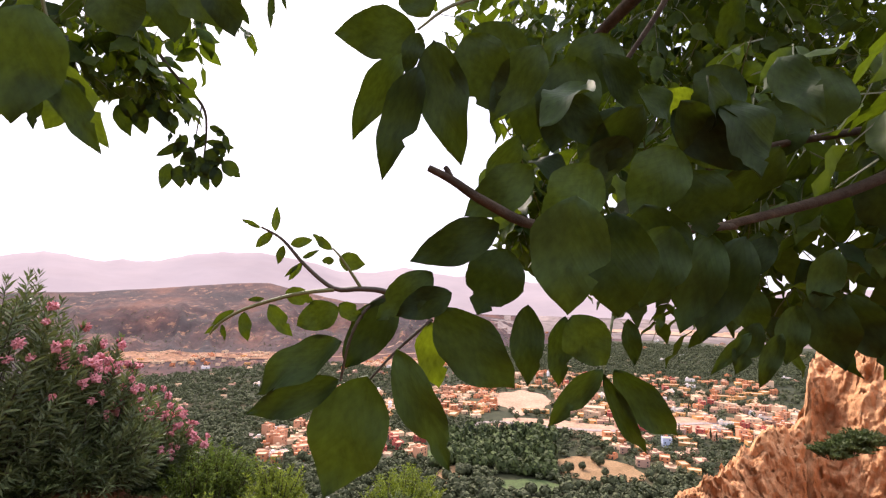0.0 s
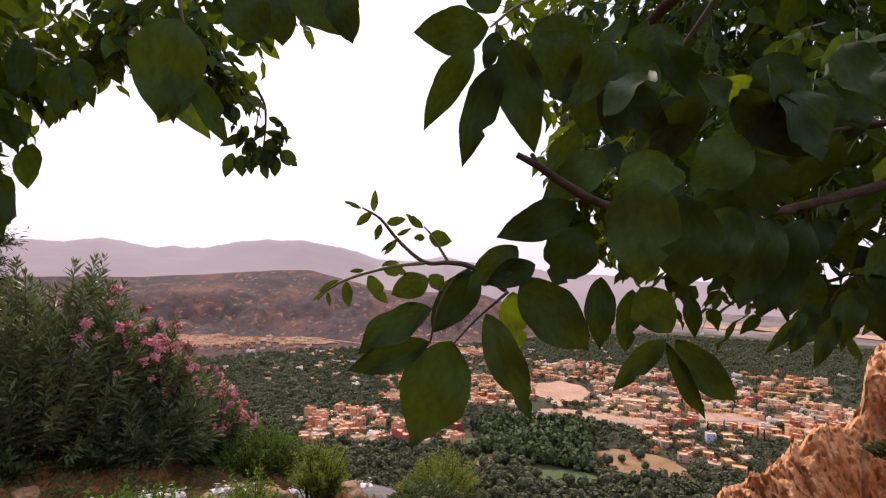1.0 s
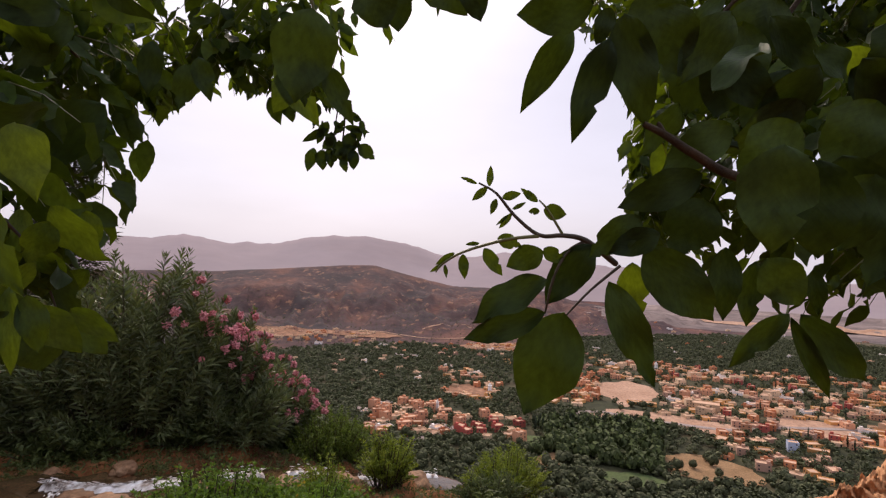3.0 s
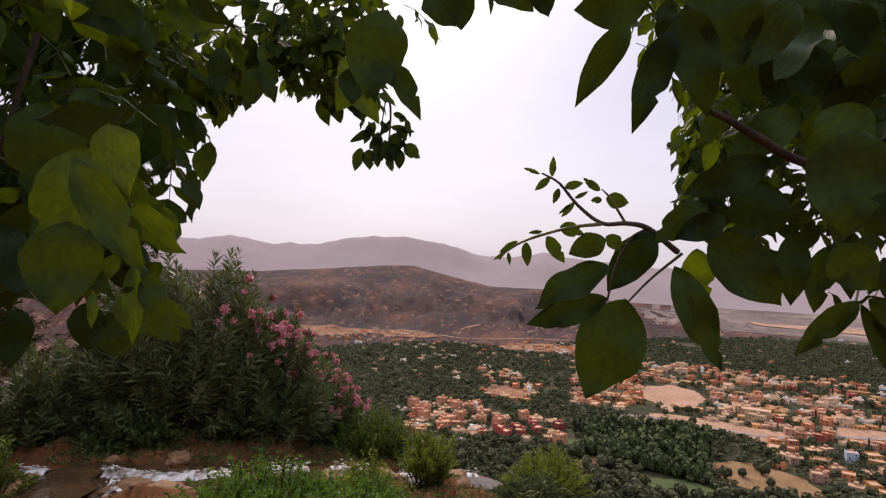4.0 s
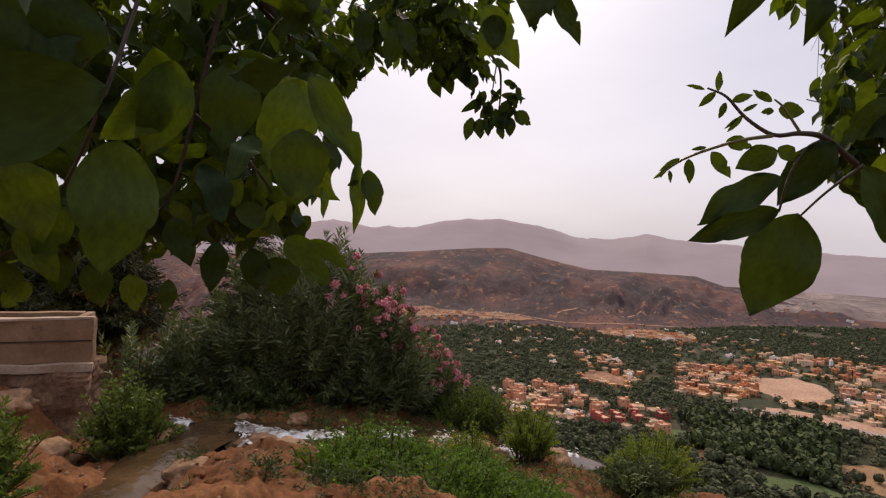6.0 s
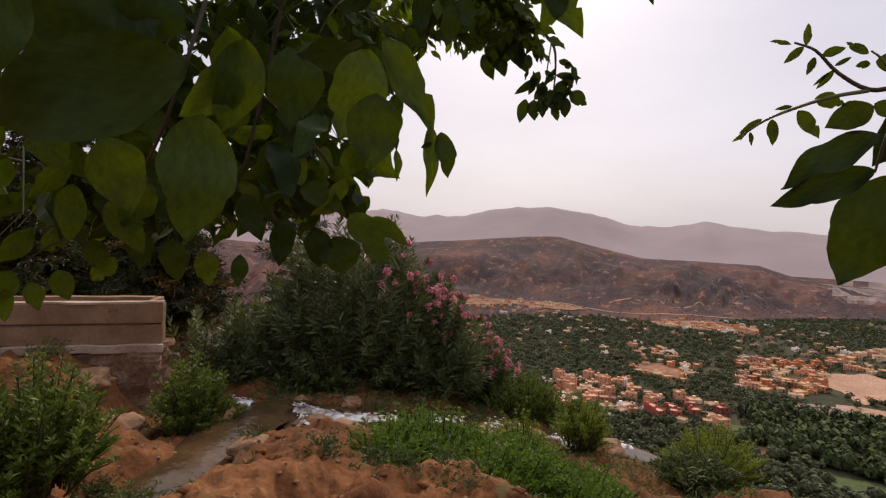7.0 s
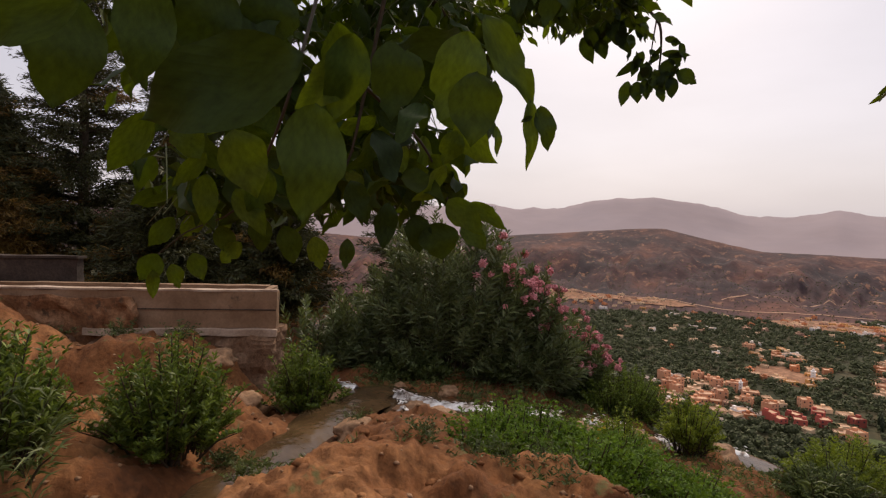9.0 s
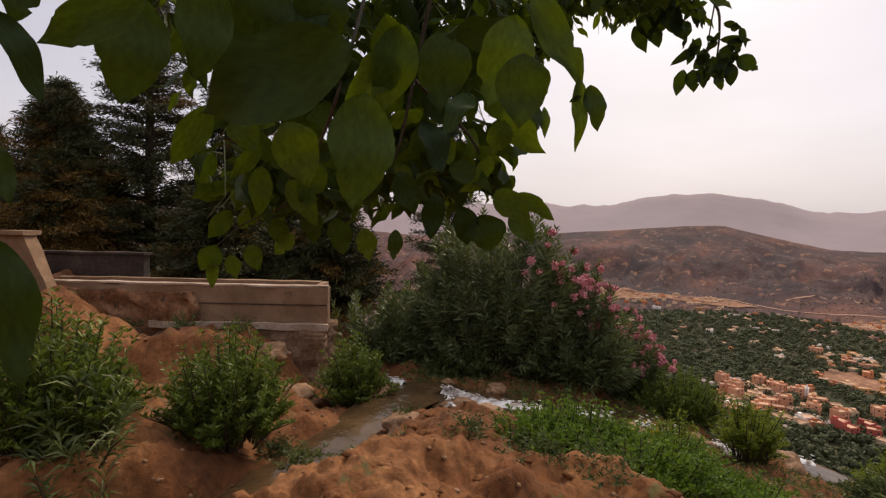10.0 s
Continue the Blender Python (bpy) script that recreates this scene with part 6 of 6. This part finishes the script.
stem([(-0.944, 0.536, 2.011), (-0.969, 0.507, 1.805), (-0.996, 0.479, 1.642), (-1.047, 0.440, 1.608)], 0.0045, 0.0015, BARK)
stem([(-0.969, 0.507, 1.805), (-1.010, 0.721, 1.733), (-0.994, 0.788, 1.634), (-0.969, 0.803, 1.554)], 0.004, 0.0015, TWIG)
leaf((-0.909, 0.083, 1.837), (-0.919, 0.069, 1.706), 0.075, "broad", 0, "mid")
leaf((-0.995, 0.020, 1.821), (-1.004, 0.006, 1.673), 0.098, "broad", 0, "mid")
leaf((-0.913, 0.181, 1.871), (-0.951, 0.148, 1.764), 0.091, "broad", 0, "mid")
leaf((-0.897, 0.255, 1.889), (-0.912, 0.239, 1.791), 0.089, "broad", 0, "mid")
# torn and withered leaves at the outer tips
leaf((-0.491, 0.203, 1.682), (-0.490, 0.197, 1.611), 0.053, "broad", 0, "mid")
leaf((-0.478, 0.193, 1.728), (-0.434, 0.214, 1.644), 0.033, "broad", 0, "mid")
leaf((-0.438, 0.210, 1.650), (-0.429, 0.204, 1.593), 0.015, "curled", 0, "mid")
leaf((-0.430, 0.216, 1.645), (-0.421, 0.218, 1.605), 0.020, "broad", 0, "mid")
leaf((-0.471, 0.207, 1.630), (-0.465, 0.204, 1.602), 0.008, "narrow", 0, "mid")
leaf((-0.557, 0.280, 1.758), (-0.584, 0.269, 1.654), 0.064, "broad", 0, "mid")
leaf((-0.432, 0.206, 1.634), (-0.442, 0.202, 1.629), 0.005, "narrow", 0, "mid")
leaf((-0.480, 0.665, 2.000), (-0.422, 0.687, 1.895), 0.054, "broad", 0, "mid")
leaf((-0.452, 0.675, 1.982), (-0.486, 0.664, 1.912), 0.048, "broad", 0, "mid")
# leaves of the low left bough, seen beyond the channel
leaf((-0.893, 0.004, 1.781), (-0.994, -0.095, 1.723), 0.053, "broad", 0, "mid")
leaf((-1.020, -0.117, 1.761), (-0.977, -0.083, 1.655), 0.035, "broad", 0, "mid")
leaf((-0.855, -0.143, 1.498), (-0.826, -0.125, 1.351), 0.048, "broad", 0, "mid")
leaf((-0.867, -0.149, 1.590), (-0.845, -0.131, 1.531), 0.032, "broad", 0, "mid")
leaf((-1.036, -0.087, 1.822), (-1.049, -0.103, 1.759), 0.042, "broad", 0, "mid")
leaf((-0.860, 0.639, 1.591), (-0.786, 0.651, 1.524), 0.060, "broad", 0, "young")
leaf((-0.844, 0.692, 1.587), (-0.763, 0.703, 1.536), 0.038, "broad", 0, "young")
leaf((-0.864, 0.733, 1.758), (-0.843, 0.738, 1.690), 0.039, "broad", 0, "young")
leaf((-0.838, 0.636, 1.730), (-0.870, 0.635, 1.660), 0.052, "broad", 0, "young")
# drooping spray with small leaves
stem([(-1.377, 2.225, 3.164), (-1.236, 2.254, 2.871), (-1.089, 2.260, 2.651), (-0.958, 2.280, 2.508), (-0.936, 2.288, 2.388), (-0.946, 2.293, 2.249)], 0.012, 0.003, BARK)
stem([(-0.958, 2.280, 2.508), (-0.972, 2.274, 2.384), (-0.983, 2.278, 2.277)], 0.004, 0.002, TWIG)
leaf((-1.004, 2.253, 2.330), (-1.126, 2.242, 2.263), 0.042)
leaf((-1.004, 2.251, 2.364), (-1.055, 2.250, 2.257), 0.053)
leaf((-0.887, 2.264, 2.381), (-0.847, 2.268, 2.376), 0.032)
leaf((-0.913, 2.260, 2.406), (-0.852, 2.267, 2.382), 0.032)
leaf((-0.925, 2.261, 2.340), (-0.806, 2.275, 2.317), 0.037)
leaf((-0.886, 2.265, 2.341), (-0.845, 2.273, 2.276), 0.058)
leaf((-1.067, 2.250, 2.238), (-1.096, 2.252, 2.124), 0.058)
leaf((-1.028, 2.255, 2.231), (-1.025, 2.259, 2.133), 0.069)
leaf((-0.994, 2.258, 2.240), (-0.986, 2.263, 2.145), 0.053)
leaf((-0.935, 2.266, 2.194), (-0.912, 2.272, 2.126), 0.042)
leaf((-0.883, 2.270, 2.235), (-0.876, 2.275, 2.138), 0.058)
leaf((-0.857, 2.272, 2.254), (-0.777, 2.284, 2.193), 0.069)
leaf((-0.963, 2.259, 2.286), (-1.028, 2.255, 2.231), 0.058)
leaf((-0.924, 2.263, 2.300), (-0.857, 2.273, 2.244), 0.079)
leaf((-0.950, 2.261, 2.273), (-0.934, 2.267, 2.173), 0.079)
leaf((-0.897, 2.268, 2.261), (-0.921, 2.269, 2.168), 0.069)
leaf((-0.985, 2.256, 2.312), (-1.002, 2.257, 2.240), 0.053)
leaf((-1.127, 2.269, 2.793), (-1.044, 2.282, 2.720), 0.059)
leaf((-1.087, 2.272, 2.821), (-0.978, 2.288, 2.733), 0.038)
leaf((-1.205, 2.266, 2.683), (-1.148, 2.276, 2.577), 0.092)
leaf((-1.150, 2.274, 2.631), (-1.066, 2.288, 2.512), 0.092)
leaf((-1.230, 2.266, 2.602), (-1.199, 2.277, 2.441), 0.081)
leaf((-1.175, 2.275, 2.549), (-1.105, 2.288, 2.416), 0.097)
leaf((-1.282, 2.263, 2.546), (-1.225, 2.275, 2.413), 0.081)
leaf((-1.308, 2.263, 2.491), (-1.251, 2.275, 2.358), 0.070)
leaf((-1.133, 2.282, 2.496), (-1.077, 2.293, 2.377), 0.070)
leaf((-1.226, 2.273, 2.467), (-1.197, 2.280, 2.373), 0.070)
leaf((-1.008, 2.278, 2.904), (-0.939, 2.290, 2.799), 0.043)
leaf((-0.969, 2.281, 2.933), (-0.994, 2.282, 2.851), 0.043)
leaf((-0.914, 2.288, 2.907), (-0.899, 2.293, 2.832), 0.038)

sprng = np.random.default_rng(77)
for _ in range(14):
    q = np.clip(sprng.normal(size=3), -1.3, 1.3) * np.array([0.085, 0.04, 0.055]) + np.array([-0.955, 2.265, 2.30])
    w = sprng.normal(size=3) * 0.6 + np.array([0, 0, -0.9])
    q2 = q + w / np.linalg.norm(w) * sprng.uniform(0.06, 0.10)
    leaf(q, q2, sprng.uniform(0.022, 0.036), ("broad", "narrow", "curled")[_ % 3], sprng.uniform(-60, 60))
for _ in range(34):
    k = sprng.uniform(0, 1)
    q = np.array([-1.30, 2.26, 2.95]) * (1 - k) + np.array([-1.0, 2.28, 2.56]) * k + np.clip(sprng.normal(size=3), -1.2, 1.2) * np.array([0.06, 0.05, 0.05]) + np.array([-0.06, 0, -0.05])
    w = sprng.normal(size=3) * 0.6 + np.array([0, 0, -0.9])
    q2 = q + w / np.linalg.norm(w) * sprng.uniform(0.07, 0.12)
    leaf(q, q2, sprng.uniform(0.03, 0.05), ("broad", "narrow", "curled")[_ % 3], sprng.uniform(-60, 60))


RIGHT_EL = [-8, -4, 0, 3, 6, 9, 12, 14, 16, 19, 22, 26, 32]
RIGHT_AZ = [-45, -24, -20, -15, -10.5, -11, -10, -9.5, -11, -9, -7, -5, -2]
LEFT_AZ = [13, 16, 20, 24, 28.6, 33, 35, 37, 39, 40.5, 45, 50, 57, 64, 70, 74, 77, 80, 85]
LEFT_EL = [21, 19, 16, 18.5, 17, 16.5, 15, 13, 1, -1.5, -3, -4, -4.5, -6, -6.5, -4, 8, 12, 12]


def sight(p):
    d = np.array(p) - np.array(CLEARING)
    return math.degrees(math.atan2(-d[0], d[1])), math.degrees(math.atan2(d[2], math.hypot(d[0], d[1]))), float(np.linalg.norm(d))


def inside_right(p):
    az, el, _ = sight(p)
    return az < np.interp(el, RIGHT_EL, RIGHT_AZ) or el > 34


def inside_left(p):
    az, el, _ = sight(p)
    return az > 13 and el > np.interp(az, LEFT_AZ, LEFT_EL) or el > 34


def outward(az, el, d):
    return np.array(CLEARING) + d * np.array([-np.sin(radians(az)) * np.cos(radians(el)), np.cos(radians(az)) * np.cos(radians(el)), np.sin(radians(el))])


def fill(n, az0, az1, el0, el1, d0, d1, inside, seed, young=0.2, size=0.125):
    """Single large leaflets of the inner crown, hanging every way within its outline."""
    rng = np.random.default_rng(seed)
    made = 0
    for _ in range(n * 8):
        if made == n:
            return
        base = outward(rng.uniform(az0, az1), rng.uniform(el0, el1), rng.uniform(d0, d1))
        w = rng.uniform(0, 2 * np.pi)
        way = np.array([np.cos(w), np.sin(w), -rng.uniform(0.3, 1.6)])
        ln = size * rng.uniform(0.75, 1.2)
        tip = base + way / np.linalg.norm(way) * ln
        if not (inside(base) and inside(tip) and inside((base + tip) / 2)) or sight(tip)[2] < 0.5:
            continue
        leaf(base, tip, ln * rng.uniform(0.42, 0.56), ("broad", "broad", "narrow")[made % 3], rng.uniform(-65, 65), "young" if rng.uniform() < young else "mature")
        made += 1


fill(22, -44, -15, 13, 27, 0.9, 1.4, inside_right, 611, 0.03)
# large young share here brightens the left crown as if lit through
fill(36, 43, 76, 3, 30, 0.8, 1.3, inside_left, 613, 0.6)
fill(44, 41, 74, 0, 7, 1.1, 1.4, inside_left, 614, 0.8, 0.105)


def canopy(name, spots, seed, label, inside, size=0.105):
    """Compound leaves: a drooping stalk with opposite leaflets, filling the crown around the given centres."""
    rng = np.random.default_rng(seed)
    shapes = [leaflet_arrays(5, k, s) for k in ("broad", "narrow") for s in range(2)]
    V, F, tv, tf = [], [], [], []
    off = 0
    for (az, el, d), (r1, r2, r3), n in spots:
        c = outward(az, el, d)
        for _ in range(n):
            q = rng.normal(size=3)
            q = q / np.linalg.norm(q) * rng.uniform(0, 1) ** (1 / 3)
            p = c + q * np.array([r1, r2, r3])
            if sight(p)[2] < 0.9:
                continue
            w = rng.uniform(0, 2 * np.pi)
            way = np.array([np.cos(w), np.sin(w), rng.uniform(-0.8, 0.25)])
            way /= np.linalg.norm(way)
            L = rng.uniform(0.14, 0.26)
            line = [p + way * L * s - np.array([0, 0, 0.12 * s * s]) for s in (0, 0.33, 0.66, 1)]
            if inside(line[0]) and inside(line[-1]):
                a, b = tube_arrays(line, [0.0024, 0.002, 0.0016, 0.001], 3)
                k = len(tv)
                tv += [tuple(x) for x in a]; tf += [tuple(i + k for i in x) for x in b]
            pairs = rng.integers(2, 4)
            for s in np.linspace(0.3, 1.0, pairs + 1):
                node = p + way * L * s - np.array([0, 0, 0.12 * s * s])
                for sgn in ((-1, 1) if s < 1 else (0,)):
                    side = np.cross(way, [0, 0, 1])
                    y = way * (0.55 if sgn else 1.0) + side * sgn * 0.9 + np.array([0, 0, -rng.uniform(0.3, 1.1)]) + rng.normal(size=3) * 0.2
                    y /= np.linalg.norm(y)
                    x = np.cross(y, rng.normal(size=3) * 0.7 + np.array([0, 0, 1.0]))
                    x /= np.linalg.norm(x)
                    z = np.cross(x, y)
                    ln = size * rng.uniform(0.6, 1.2)
                    tvv, tff = shapes[rng.integers(0, 4)]
                    wide = ln * rng.uniform(0.42, 0.58)
                    if not (inside(node) and inside(node + y * ln)):
                        continue
                    V.append(node + tvv[:, :1] * x * wide + tvv[:, 1:2] * y * ln + tvv[:, 2:] * z * ln)
                    F.append(tff + off)
                    off += len(tvv)
    ob = quads_object(name, np.vstack(V) - np.array(WB), np.vstack(F), WALNUT_FAR, walnut, label, True)
    mesh_object("leaf_stalk", [tuple(np.array(x) - np.array(WB)) for x in tv], tf, STALK, walnut)
    tagged(ob, kind="stuff")


canopy("foliage", [((-30, 24, 3.4), (1.2, 0.8, 0.75), 420), ((-22, 15, 2.0), (0.5, 0.4, 0.3), 80), ((-14.5, 12, 2.2), (0.2, 0.25, 0.28), 34), ((-12.5, 8, 2.2), (0.15, 0.2, 0.12), 16),
                   ((-36, 14, 1.8), (0.45, 0.4, 0.3), 50), ((-20, 28, 2.8), (0.8, 0.6, 0.5), 120), ((-38, 5, 1.7), (0.3, 0.3, 0.12), 8), ((-28, 6, 1.7), (0.3, 0.3, 0.12), 10), ((-38, 24, 3.7), (1.3, 0.9, 0.9), 430),
                   ((-45, 15, 1.7), (0.4, 0.5, 0.4), 60), ((0, 75, 2.3), (2.4, 2.4, 0.5), 260)], 601, "layered walnut foliage, lit through from above", inside_right)
canopy("foliage", [((36, 27, 2.6), (0.6, 0.5, 0.32), 80), ((29, 21, 2.6), (0.35, 0.4, 0.16), 36), ((38, 20, 2.5), (0.3, 0.4, 0.18), 30), ((25, 25, 2.5), (0.3, 0.35, 0.26), 34),
                   ((56, 20, 1.7), (0.5, 0.42, 0.34), 50), ((50, 8, 1.6), (0.3, 0.3, 0.24), 32), ((62, 9, 1.5), (0.3, 0.28, 0.2), 24), ((52, 0, 1.5), (0.3, 0.3, 0.12), 34), ((66, 0.0, 1.4), (0.25, 0.22, 0.1), 22),
                   ((47, 22, 1.9), (0.3, 0.3, 0.25), 50), ((70, 24, 1.6), (0.4, 0.4, 0.25), 50)], 602, "layered walnut foliage, lit through from above", inside_left)
